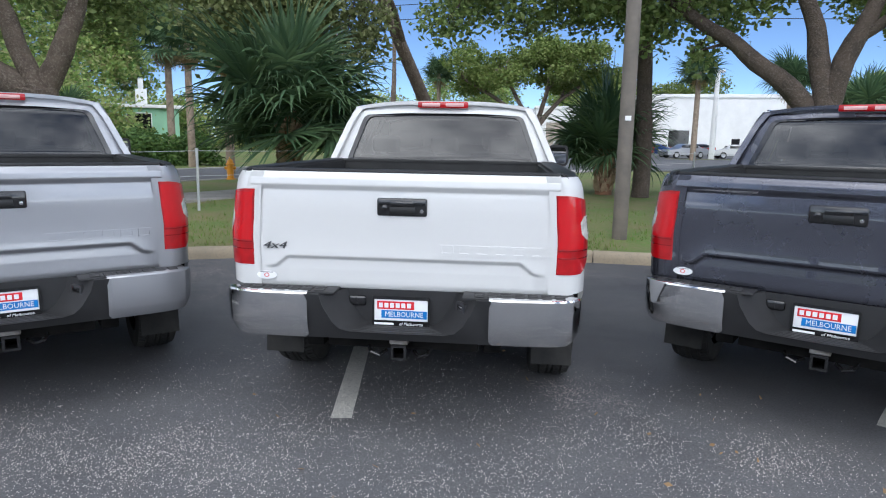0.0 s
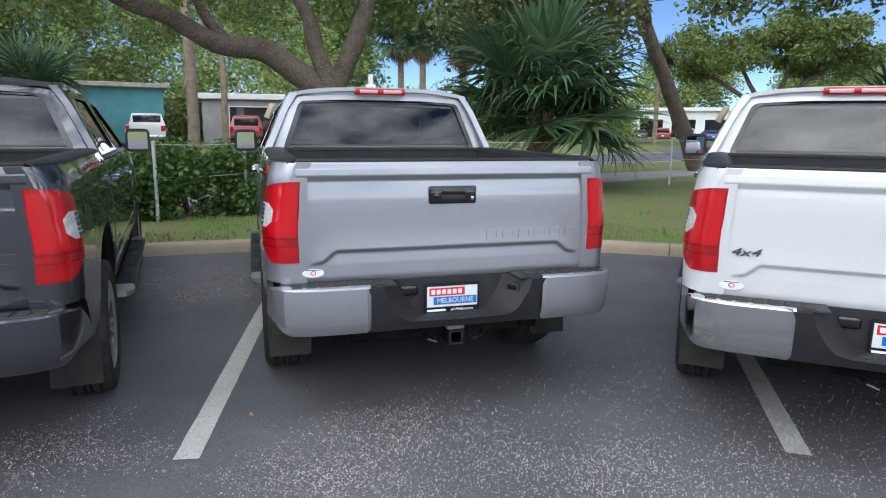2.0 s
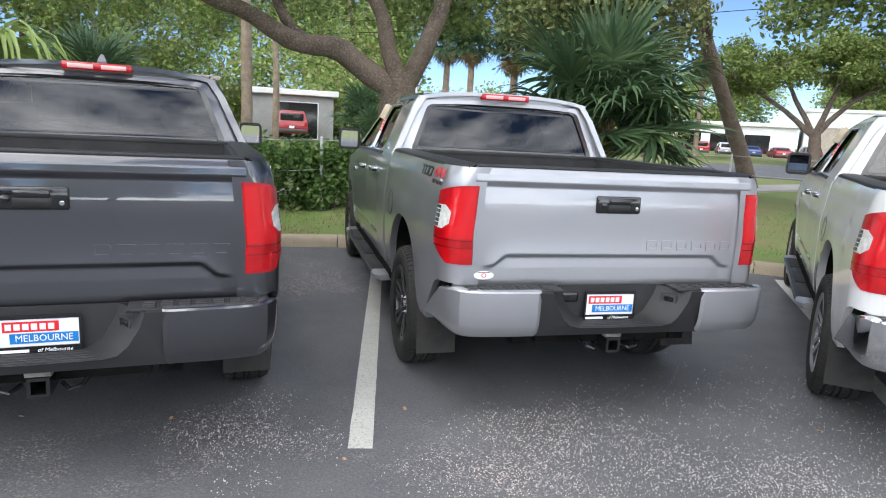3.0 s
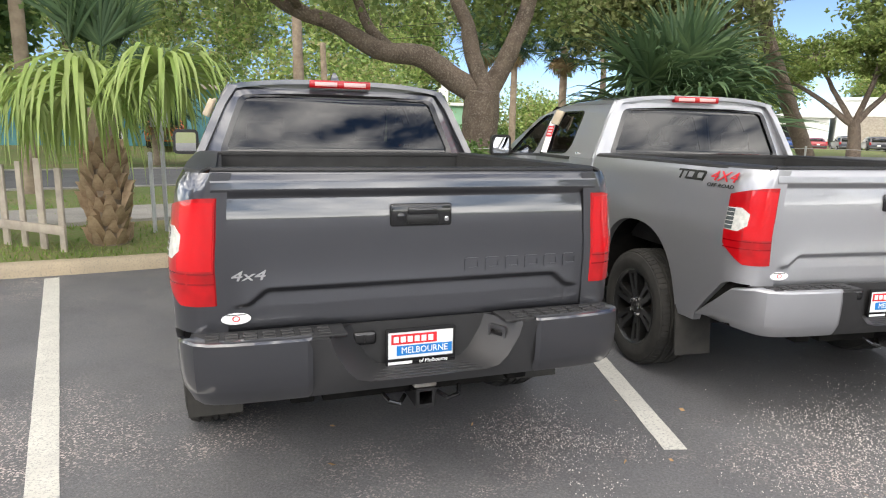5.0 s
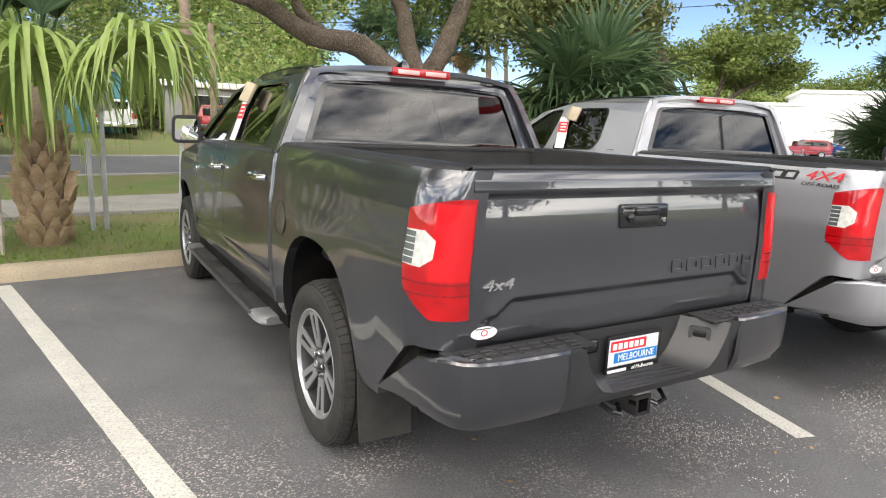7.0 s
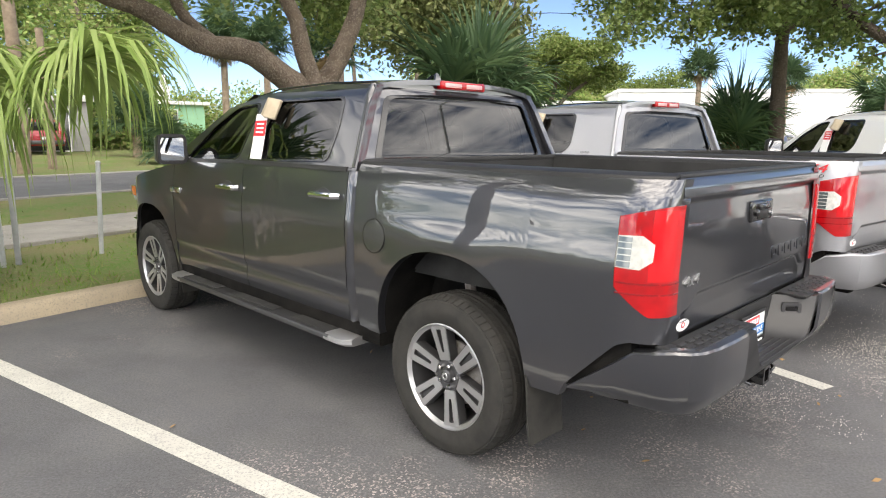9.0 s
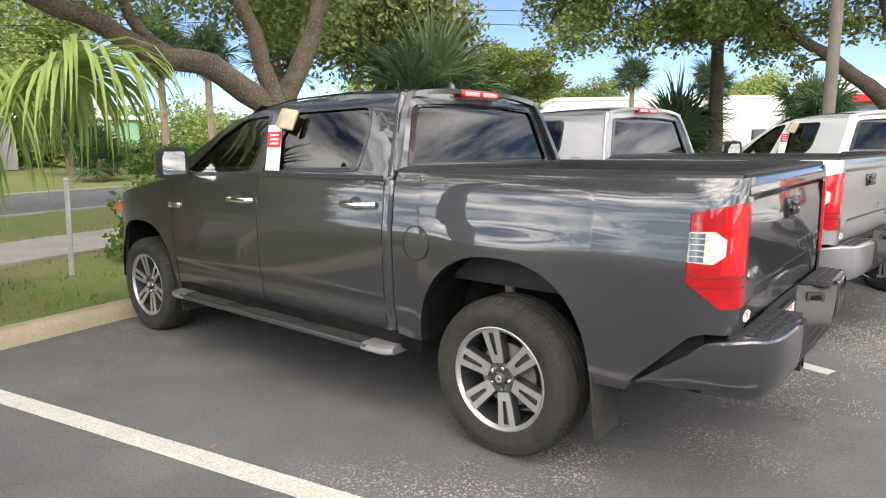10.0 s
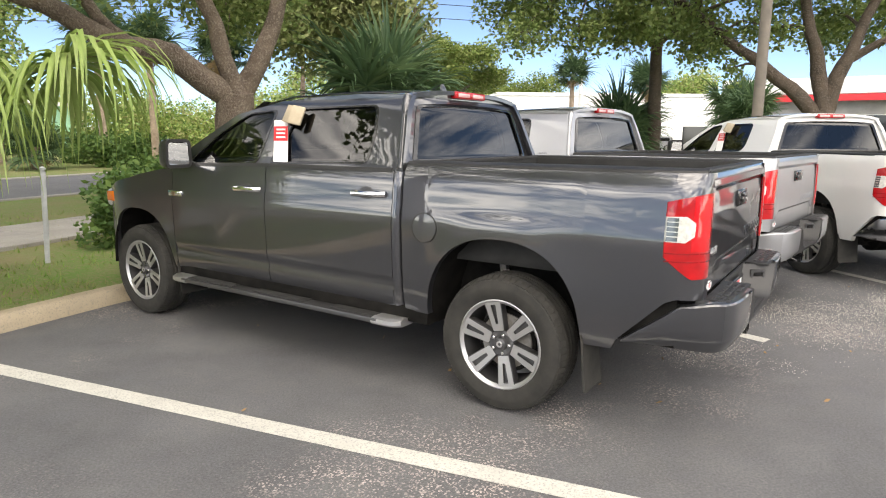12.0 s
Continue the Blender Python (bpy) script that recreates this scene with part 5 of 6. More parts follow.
# flag across the lot
root = thing("flagpole", "tall white flagpole with a striped flag", "flagpole", pose(29, 4.5, 0))
part("pole", tube(bmesh.new(), [(0, 0, 0), (0, 0, 19)], [0.12, 0.07], 12), WHITE_WALL, root)
fl = None
for i in range(13):
    bm = bmesh.new()
    z0 = 14.0 + i * 0.34
    x0 = 2.6 if i >= 6 else 0.1
    sheet(bm, [[Vector((0.35 * math.sin(x * 1.4), -x, z + 0.12 * math.sin(x * 1.1))) for z in (z0, z0 + 0.34)] for x in spread(x0, 6.5, 14)])
    part("stripe", bm, PLATE_RED if i % 2 == 0 else PAPER, root)
bm = bmesh.new()
sheet(bm, [[Vector((0.35 * math.sin(x * 1.4), -x, z + 0.12 * math.sin(x * 1.1))) for z in (16.04, 18.42)] for x in spread(0.1, 2.6, 6)])
part("canton", bm, mat("flag blue", (0.01, 0.03, 0.16), 0.8), root)


# ---- far cars ----
def car(at, m, label, kind="suv"):
    """A parked car seen from some way off; its rear faces -y."""
    root = thing("car", label, "car", at, "cars parked across the street")
    L, Wd = (4.6, 0.92)
    hood, roof = (1.0, 1.68) if kind == "suv" else (0.95, 1.42)
    if kind == "pickup":
        hood, roof = 1.05, 1.70
    prof = {"suv": [(0.02, 0.45), (0.0, 0.75), (0.08, 1.05), (0.30, roof - 0.08), (0.55, roof), (2.3, roof), (3.1, hood + 0.05), (4.4, hood - 0.1), (4.6, 0.7), (4.55, 0.35), (0.1, 0.35)],
            "sedan": [(0.02, 0.45), (0.0, 0.8), (0.1, 1.0), (0.7, 1.05), (1.4, roof), (2.5, roof), (3.3, hood), (4.4, hood - 0.15), (4.6, 0.65), (4.55, 0.30), (0.1, 0.30)],
            "pickup": [(0.02, 0.5), (0.0, 0.8), (0.03, 1.12), (1.75, 1.12), (1.85, roof), (3.1, roof), (3.6, hood + 0.03), (4.8, hood - 0.05), (5.0, 0.7), (4.95, 0.4), (0.1, 0.4)]}[kind]
    bm = bmesh.new()
    rows = []
    for x, s in ((-Wd, 0.93), (-Wd * 0.95, 0.985), (-Wd * 0.7, 1.0), (0, 1.01), (Wd * 0.7, 1.0), (Wd * 0.95, 0.985), (Wd, 0.93)):
        rows.append([Vector((x * float(np.interp(z, (0.35, 0.6, 0.98, 1.12, roof), (0.95, 1.0, 1.0, 0.95, 0.78))), y, 0.7 + (z - 0.7) * s)) for y, z in prof])
    vs = sheet(bm, rows, close=True)
    bm.faces.new(vs[0])
    bm.faces.new(vs[-1])
    part("body", bm, m, root)
    if kind == "suv":
        g = ((-0.66, 0.06, 1.10), (0.66, 0.20, 1.52))
        sd = (0.5, 3.0, 1.10, 1.55)
    elif kind == "sedan":
        g = ((-0.62, 0.85, 1.06), (0.62, 1.15, 1.32))
        sd = (1.2, 3.0, 1.02, 1.33)
    else:
        g = ((-0.66, 1.77, 1.20), (0.66, 1.83, 1.60))
        sd = (1.95, 3.3, 1.15, 1.6)
    part("rear_window", blocks((g[0], g[1], 0.02)), GLOSS_BLACK, root)
    for s in (-1, 1):
        part("side_window", blocks(((-0.02, sd[0], sd[2]), (0.02, sd[1], sd[3] - 0.04), 0.015, 2, pose(s * 0.815, 0, 0) @ Matrix.Translation((0, 0, sd[2])) @ Matrix.Rotation(radians(-s * 17), 4, 'Y') @ Matrix.Translation((s * 0.055, 0, -sd[2])))), GLOSS_BLACK, root)
        part("tail_light", blocks(((s * 0.80 - 0.09, -0.02, 0.80), (s * 0.80 + 0.09, 0.12, 1.08), 0.02)), RED_LENS, root)
        part("headlight", blocks(((s * 0.70 - 0.18, prof[-3][0] - 0.2, 0.68), (s * 0.70 + 0.18, prof[-3][0] + 0.0, 0.84), 0.03)), CLEAR_LENS, root)
        for y in (0.9, 3.6 if kind != "pickup" else 4.0):
            wl = part("wheel", lathe(bmesh.new(), [(-0.11, 0.1), (-0.11, 0.31), (-0.08, 0.335), (0.08, 0.335), (0.11, 0.31), (0.11, 0.22), (0.09, 0.20)], 24), RUBBER, root, at=pose(s * 0.83, y, 0.335, 0, 0, 0 if s > 0 else 180))
            part("rim", lathe(bmesh.new(), [(0.10, 0.21), (0.115, 0.20), (0.10, 0.05), (0.10, 0.0)], 20), MACHINED, wl)
    part("bumper", blocks(((-0.86, -0.06, 0.42), (0.86, 0.12, 0.62), 0.04)), GUNMETAL if kind != "pickup" else CHROME, root)
    part("licence_plate", blocks(((-0.15, -0.075, 0.66 if kind != "pickup" else 0.46), (0.15, -0.055, 0.80 if kind != "pickup" else 0.60))), PAPER, root)
    return root


C_RED = paint("dark red paint", (0.32, 0.012, 0.018), 0.2, 0.3)
C_ORANGE = paint("orange paint", (0.60, 0.13, 0.02), 0.0, 0.4)
C_BLUE = paint("blue paint", (0.02, 0.07, 0.26), 0.3, 0.3)
C_DARK = paint("dark blue paint", (0.02, 0.022, 0.03), 0.3, 0.3)
car(pose(-26.4, 29.6, 0.52, 0, 0, 38), C_RED, "dark red sport utility car parked by a carport")
car(pose(-29.5, 20.4, 0.50, 0, 0, 45), C_ORANGE, "orange sport utility car parked before a turquoise house")
car(pose(-27.6, 23.6, 0.50, 0, 0, 45), PAINT_WHITE, "old white pickup truck parked beside a hedge", "pickup")
car(pose(-15.3, 52.0, 0.40, 0, 0, -60), C_DARK, "dark sport utility car parked at the roadside")
FAR = [(14.2, 66.5, 95, C_RED, "dark red hatchback", "suv"), (17.2, 70, 60, C_BLUE, "blue sedan", "sedan"), (19.5, 67.5, 110, PAINT_SILVER, "silver sedan", "sedan"), (25, 68, 90, PAINT_WHITE, "white sedan", "sedan"), (-2, 78, 10, C_BLUE, "blue sedan", "sedan"), (1.0, 79, 10, C_RED, "red sedan", "sedan"),
       (3.8, 79, 8, C_DARK, "dark sport utility car", "suv"), (6.6, 80, 6, C_DARK, "dark sport utility car", "suv"), (9.4, 80, 5, PAINT_WHITE, "white sedan", "sedan"), (-4.8, 80, 8, PAINT_SILVER, "silver sport utility car", "suv"), (-7.6, 81, 8, C_RED, "red sport utility car", "suv"), (-10.4, 82, 6, C_DARK, "dark sedan", "sedan"),
       (-13.2, 83, 6, PAINT_WHITE, "white sedan", "sedan"), (-16.0, 84, 6, C_RED, "red sedan", "sedan"), (12.2, 81, 4, PAINT_WHITE, "white van-like car", "suv"), (-21, 63, 60, C_BLUE, "blue sedan", "sedan"), (-24, 66, 60, C_RED, "red sedan", "sedan"), (-17.5, 64, 60, C_RED, "red sport utility car", "suv"), (31, 66, 90, PAINT_SILVER, "silver sport utility car", "suv"), (36.5, 63, 90, C_RED, "red sedan", "sedan"), (22, 74, 20, C_DARK, "dark sedan", "sedan")]
for x, y, a, m, lb, kd in FAR:
    car(pose(x, y, 0.165, 0, 0, a), m, lb + " parked in the dealer's far lot", kd)


# ---- plants ----
def leafy(name, colors, rough=0.55, gloss=0.3):
    """Leaf: colour varies leaf by leaf, some light shines through."""
    m = bpy.data.materials.new(name)
    m.use_nodes = True
    b = m.node_tree.nodes["Principled BSDF"]
    b.inputs["Roughness"].default_value = rough
    b.inputs["Specular IOR Level"].default_value = gloss
    geo = node(m, "NewGeometry")
    col = ramp(m, geo.outputs["Random Per Island"], [(i / (len(colors) - 1), c) for i, c in enumerate(colors)])
    base(m, col)
    tr = node(m, "BsdfTranslucent")
    link(m, col, tr.inputs[0])
    mx = node(m, "MixShader", Fac=0.30)
    link(m, b.outputs[0], mx.inputs[1])
    link(m, tr.outputs[0], mx.inputs[2])
    link(m, mx.outputs[0], m.node_tree.nodes["Material Output"].inputs[0])
    return m


L_OAK = leafy("oak leaf", [(0.119, 0.184, 0.058), (0.184, 0.248, 0.077), (0.262, 0.313, 0.119)])
L_OLIVE = leafy("olive oak leaf", [(0.151, 0.191, 0.070), (0.242, 0.272, 0.111), (0.343, 0.363, 0.172)])
L_LIGHT = leafy("light leaf", [(0.095, 0.148, 0.031), (0.158, 0.211, 0.053), (0.222, 0.264, 0.084)])
L_HEDGE = leafy("hedge leaf", [(0.054, 0.109, 0.028), (0.093, 0.171, 0.046), (0.155, 0.232, 0.062)])
L_WOOD = leafy("wood leaf", [(0.127, 0.215, 0.064), (0.226, 0.329, 0.088), (0.377, 0.454, 0.151), (0.329, 0.302, 0.151)])
L_PALM = leafy("palm leaf", [(0.050, 0.098, 0.050), (0.085, 0.145, 0.068), (0.135, 0.205, 0.092)], 0.5, 0.3)
L_PALM_LIGHT = leafy("light palm leaf", [(0.20, 0.30, 0.07), (0.28, 0.38, 0.10), (0.34, 0.42, 0.15)], 0.45, 0.5)
L_DEAD = leafy("dead palm leaf", [(0.30, 0.21, 0.10), (0.38, 0.27, 0.14), (0.24, 0.17, 0.09)])
L_GRASS = leafy("grass blade", [(0.11, 0.20, 0.03), (0.16, 0.27, 0.05), (0.22, 0.28, 0.08), (0.28, 0.25, 0.12)])
BARK = mottled("oak bark", (0.165, 0.125, 0.095), (0.095, 0.072, 0.056), 3.5, 0.95, 26, 1.0, 0.04, (0.22, 0.185, 0.15))
# darker copy of the oak bark; shade under the crowns is in the colour
BARK_SHADED = mottled("shaded oak bark", (0.105, 0.080, 0.062), (0.060, 0.047, 0.038), 3.5, 0.95, 26, 1.0, 0.04, (0.14, 0.115, 0.095))
PALM_BARK = mottled("palm trunk", (0.34, 0.27, 0.20), (0.22, 0.17, 0.125), 4, 0.95, 30, 0.7, 0.02)
BOOT = mottled("palm boot", (0.42, 0.31, 0.20), (0.26, 0.18, 0.11), 9, 0.9, 60, 0.5, 0.01)
RED_BARK = mottled("reddish palm base", (0.26, 0.13, 0.075), (0.17, 0.085, 0.05), 8, 0.95, 30, 0.7, 0.02)


def cloud(name, clumps, n, size, m, seed, droop=0.0, stretch=1.7):
    """Many small leaves spread through clumps given as (centre, radius, flatness)."""
    g = np.random.default_rng(seed)
    w = np.array([r ** 2 for _, r, _ in clumps])
    which = g.choice(len(clumps), n, p=w / w.sum())
    c = np.array([tuple(k[0]) for k in clumps])[which]
    r = np.array([k[1] for k in clumps])[which]
    f = np.array([k[2] for k in clumps])[which]
    d = g.normal(size=(n, 3))
    d /= np.linalg.norm(d, axis=1)[:, None]
    rad = r * (0.15 + 0.95 * g.random(n) ** 0.75 + 0.14 * np.abs(g.normal(size=n)))
    p = c + d * rad[:, None] * np.stack([np.ones(n), np.ones(n), f], 1)
    p[:, 2] -= droop * g.random(n) ** 2
    a = g.normal(size=(n, 3))
    a[:, 2] = a[:, 2] * 0.6 - droop * 0.6
    a /= np.linalg.norm(a, axis=1)[:, None]
    b = np.cross(a, g.normal(size=(n, 3)))
    b /= np.linalg.norm(b, axis=1)[:, None]
    s = size * (0.6 + 0.8 * g.random(n))[:, None]
    v = np.stack([p - a * s * stretch * 0.5, p + b * s * 0.5, p + a * s * stretch * 0.5, p - b * s * 0.5], 1).reshape(-1, 3)
    me = bpy.data.meshes.new(name)
    me.vertices.add(4 * n)
    me.vertices.foreach_set("co", v.ravel())
    me.loops.add(4 * n)
    me.loops.foreach_set("vertex_index", np.arange(4 * n))
    me.polygons.add(n)
    me.polygons.foreach_set("loop_start", np.arange(0, 4 * n, 4))
    me.materials.append(m)
    me.update()
    return me


def bend(pts, sub=4, jit=0.05, seed=0):
    """A smooth, slightly crooked line through points."""
    pts = [Vector(p) for p in pts]
    out = []
    for i in range(len(pts) - 1):
        p0, p1, p2, p3 = pts[max(i - 1, 0)], pts[i], pts[i + 1], pts[min(i + 2, len(pts) - 1)]
        for k in range(sub):
            t = k / sub
            q = 0.5 * ((2 * p1) + (p2 - p0) * t + (2 * p0 - 5 * p1 + 4 * p2 - p3) * t * t + (3 * p1 - p0 - 3 * p2 + p3) * t ** 3)
            q += Vector(noise.noise_vector(q * 1.1 + Vector((seed, 0, 0)))) * jit
            out.append(q)
    out.append(pts[-1])
    return out


def limb(bm, pts, r0, r1, seed=0, seg=10, jit=0.05):
    line = bend(pts, 4, jit, seed)
    n = len(line)
    tube(bm, line, [(r0 + (r1 - r0) * i / (n - 1)) * (1 + 0.10 * noise.noise((i * 0.9, seed, 0))) for i in range(n)], seg)


def oak(label, base_xy, trunk, limbs, clumps, n, size, m, seed, droop=0.0, bark=None):
    """A tree: trunk, main limbs, boughs to every clump, and a crown of small leaves. Points are in the world."""
    x, y = base_xy
    z = ground_z(x, y) - 0.1
    at = pose(x, y, z)
    inv = at.inverted()
    rel = lambda ps: [inv @ Vector(p) for p in ps]
    root = thing("tree", label, "tree", at)
    bm = bmesh.new()
    tp, r0, r1 = trunk
    limb(bm, rel(tp), r0, r1, seed, 14)
    part("trunk", bm, bark or BARK, root)
    tips = []
    for k, (ps, a, b) in enumerate(limbs):
        bm = bmesh.new()
        limb(bm, rel(ps), a, b, seed + k, 12, 0.09)
        part("limb", bm, bark or BARK, root)
        tips += [Vector(q) for q in ps[1:]]
    tips = tips or [Vector(tp[-1])]
    bm = bmesh.new()
    for k, (c, r, f) in enumerate(clumps):
        c = Vector(c)
        t = min(tips, key=lambda q: (q - c).length)
        mid = t.lerp(c, 0.5) + Vector((0, 0, 0.12 * (c - t).length))
        limb(bm, rel([t, mid, c]), 0.055, 0.018, seed + 30 + k, 6, 0.12)
        for j in range(4):
            e = c + Vector(noise.noise_vector((k * 3.1, j * 1.7, seed))).normalized() * r * 0.9
            limb(bm, rel([c, c.lerp(e, 0.5) + Vector((0, 0, 0.1)), e]), 0.018, 0.006, seed + j, 4, 0.05)
    part("bough", bm, bark or BARK, root)["kind"] = "stuff"
    crown = part("crown", cloud("crown", [(inv @ Vector(c), r, f) for c, r, f in clumps], n, size, m, seed, droop), m, root)
    crown["kind"] = "stuff"
    return root


def scatter(seed, n, lo, hi, r, flat=0.6):
    g = random.Random(seed)
    return [((g.uniform(lo[0], hi[0]), g.uniform(lo[1], hi[1]), g.uniform(lo[2], hi[2])), r * g.uniform(0.7, 1.3), flat) for _ in range(n)]


# big oak behind the trucks, with low spreading limbs
oak("large live oak with low spreading limbs behind the fence", (-9.15, 11.8),
    ([(-9.15, 11.8, 0.0), (-9.2, 11.75, 0.9), (-9.05, 11.6, 1.9), (-9.0, 11.55, 2.5)], 0.46, 0.36),
    [([(-9.05, 11.6, 2.3), (-10.1, 11.0, 3.1), (-10.95, 10.5, 3.28), (-11.9, 9.9, 3.8), (-13.2, 9.2, 4.5), (-14.8, 8.4, 5.6)], 0.27, 0.10),
     ([(-10.7, 10.65, 3.22), (-11.3, 10.5, 3.9), (-11.6, 10.3, 4.8), (-12.3, 10.1, 6.0)], 0.13, 0.06),
     ([(-9.0, 11.55, 2.35), (-9.25, 11.4, 3.5), (-9.6, 11.2, 4.5), (-9.9, 11.4, 6.5)], 0.20, 0.10),
     ([(-9.0, 11.6, 2.3), (-8.5, 11.7, 3.2), (-8.1, 11.8, 4.4), (-7.5, 12.0, 6.5)], 0.24, 0.11),
     ([(-12.4, 9.6, 4.1), (-12.2, 9.0, 4.3), (-12.9, 7.8, 5.0), (-13.4, 6.6, 6.0)], 0.10, 0.05)],
    scatter(5, 26, (-15.5, 7.5, 4.8), (-7.2, 15.0, 8.0), 1.15) + [((-13.0, 8.6, 4.2), 0.7, 0.6), ((-11.5, 10.0, 4.9), 0.8, 0.6), ((-14.3, 8.2, 4.3), 0.8, 0.7), ((-15.3, 7.2, 4.0), 1.0, 0.7)], 24000, 0.085, L_OAK, 11, 0.4)
# leaning tree behind the palm
oak("leaning tree with drooping olive-green foliage", (-2.0, 24.6),
    ([(-2.0, 24.6, 0.0), (-2.6, 24.2, 1.6), (-3.3, 23.6, 3.3), (-4.2, 22.8, 5.6), (-5.0, 22.2, 7.5)], 0.30, 0.18),
    [([(-4.2, 22.8, 5.6), (-5.8, 21.4, 6.6), (-7.4, 20.2, 7.2)], 0.14, 0.06), ([(-3.9, 23.0, 5.0), (-4.0, 21.6, 6.0), (-4.4, 20, 6.8)], 0.12, 0.05)],
    scatter(9, 24, (-9.5, 18.5, 5.0), (-5.0, 21.0, 8.0), 1.0, 0.8) + [((-4.6, 20.0, 4.9), 0.8, 1.1), ((-5.0, 19.4, 4.4), 0.7, 1.1), ((-6.2, 19.0, 4.8), 0.9, 1.0), ((-7.4, 19.0, 5.0), 0.9, 1.0), ((-4.3, 19.8, 5.6), 0.8, 1.0)], 30000, 0.105, L_OLIVE, 17, 1.1)
# slim oak by the pole, its bark coloured as if in shade
oak("slim oak by the utility pole, its bark darkened by shade", (3.63, 18.1),
    ([(3.63, 18.1, 0.0), (3.6, 18.0, 2.0), (3.5, 17.9, 4.2), (3.3, 17.7, 6.2)], 0.24, 0.16),
    [([(3.5, 17.9, 4.4), (2.2, 17.2, 5.6), (0.6, 16.6, 6.2)], 0.10, 0.05), ([(3.5, 17.9, 4.6), (4.8, 17.6, 5.6), (6.0, 17.2, 6.0)], 0.09, 0.04)],
    scatter(21, 22, (-2.4, 15.5, 5.6), (6.0, 19.5, 8.2), 1.0) + [((0.2, 16.4, 4.7), 0.8, 0.6), ((-1.6, 16.2, 4.6), 0.8, 0.6), ((1.8, 16.8, 4.8), 0.7, 0.6), ((1.2, 17.2, 5.2), 0.8, 0.6), ((4.6, 17.8, 5.3), 0.8, 0.6), ((-0.8, 16.6, 5.3), 0.8, 0.6), ((5.3, 17.4, 4.7), 0.6, 0.7), ((2.8, 17.4, 5.0), 0.7, 0.6)], 38000, 0.085, L_OAK, 23, 0.4, BARK_SHADED)
# forked oak on the other side
oak("forked live oak with thick limbs darkened by shade", (6.15, 13.5),
    ([(6.15, 13.5, 0.0), (6.1, 13.45, 1.2), (6.05, 13.4, 2.3)], 0.40, 0.34),
    [([(6.05, 13.4, 2.0), (5.25, 13.7, 2.95), (4.55, 14.0, 3.6), (3.45, 14.3, 4.4), (2.2, 14.6, 5.4)], 0.22, 0.09),
     ([(6.05, 13.4, 2.2), (5.95, 13.5, 3.4), (5.65, 13.6, 4.4), (5.2, 13.8, 6.0)], 0.24, 0.10),
     ([(6.05, 13.4, 2.2), (6.4, 13.2, 3.5), (6.7, 13.1, 4.4), (7.4, 12.9, 6.0)], 0.22, 0.10),
     ([(6.5, 13.15, 3.7), (7.3, 12.6, 4.2), (8.6, 12.0, 5.0)], 0.12, 0.05)],
    scatter(31, 24, (1.2, 10.8, 5.0), (10.5, 16.5, 7.8), 1.0) + [((3.9, 14.3, 3.6), 0.35, 0.9), ((2.9, 14.6, 4.1), 0.6, 0.7), ((7.6, 12.5, 4.4), 0.6, 0.6), ((5.0, 13.9, 4.6), 0.5, 0.6), ((3.2, 14.4, 4.5), 0.7, 0.6), ((2.2, 14.6, 4.9), 0.8, 0.6), ((8.3, 12.2, 4.9), 0.8, 0.6), ((4.4, 14.2, 4.7), 0.6, 0.6)], 38000, 0.085, L_OAK, 37, 0.4, BARK_SHADED)
# flat-topped oak far off
oak("broad flat-topped oak beyond the cross street", (2.5, 60.0),
    ([(2.5, 60, 0.0), (2.4, 60, 1.5), (2.2, 60, 3.0)], 0.55, 0.40),
    [([(2.2, 60, 2.6), (-1, 60, 5.2), (-4.5, 60, 7.2)], 0.26, 0.1), ([(2.2, 60, 2.6), (0.5, 60, 5.5), (-1.0, 60, 8)], 0.26, 0.1), ([(2.2, 60, 2.6), (4.5, 60, 5.4), (7.5, 60, 7.4)], 0.26, 0.1), ([(2.2, 60, 2.6), (3.2, 60, 6), (3.5, 60, 9)], 0.26, 0.1)],
    scatter(41, 46, (-4.8, 56, 6.6), (9.0, 64, 10.4), 1.3, 0.6), 34000, 0.17, L_LIGHT, 43)
for bx, by, h, w, sd, mm in ((14, 118, 14, 9, 53, L_WOOD), (30, 120, 13, 9, 55, L_LIGHT), (-36, 52, 14, 7, 59, L_WOOD), (-33, 12, 12, 6, 61, L_WOOD), (-24, 8, 8, 3.5, 63, L_HEDGE), (-15.8, 0.2, 11.5, 5.5, 79, L_OAK), (60, 110, 13, 9, 65, L_WOOD), (-8, 120, 13, 9, 67, L_WOOD), (48, 30, 9, 5, 69, L_OAK), (62, 14, 11, 6, 71, L_OAK), (44, -6, 9, 5, 77, L_OAK), (-22, -30, 8, 5, 73, L_OAK), (24, -34, 9, 5, 75, L_OAK)):
    z0 = ground_z(bx, by)
    oak("leafy green tree standing further off", (bx, by), ([(bx, by, z0), (bx + 0.2, by, h * 0.25), (bx, by + 0.2, h * 0.5)], 0.3, 0.2), [([(bx, by, h * 0.4), (bx - w * 0.3, by, h * 0.6)], 0.15, 0.06), ([(bx, by, h * 0.4), (bx + w * 0.3, by, h * 0.65)], 0.15, 0.06)],
        scatter(sd, 16, (bx - w * 0.75, by - w * 0.6, h * 0.42), (bx + w * 0.75, by + w * 0.6, h * 0.92), w * 0.32, 0.75), 15000, 0.022 * math.hypot(bx, by) ** 0.5 + 0.05, mm, sd)

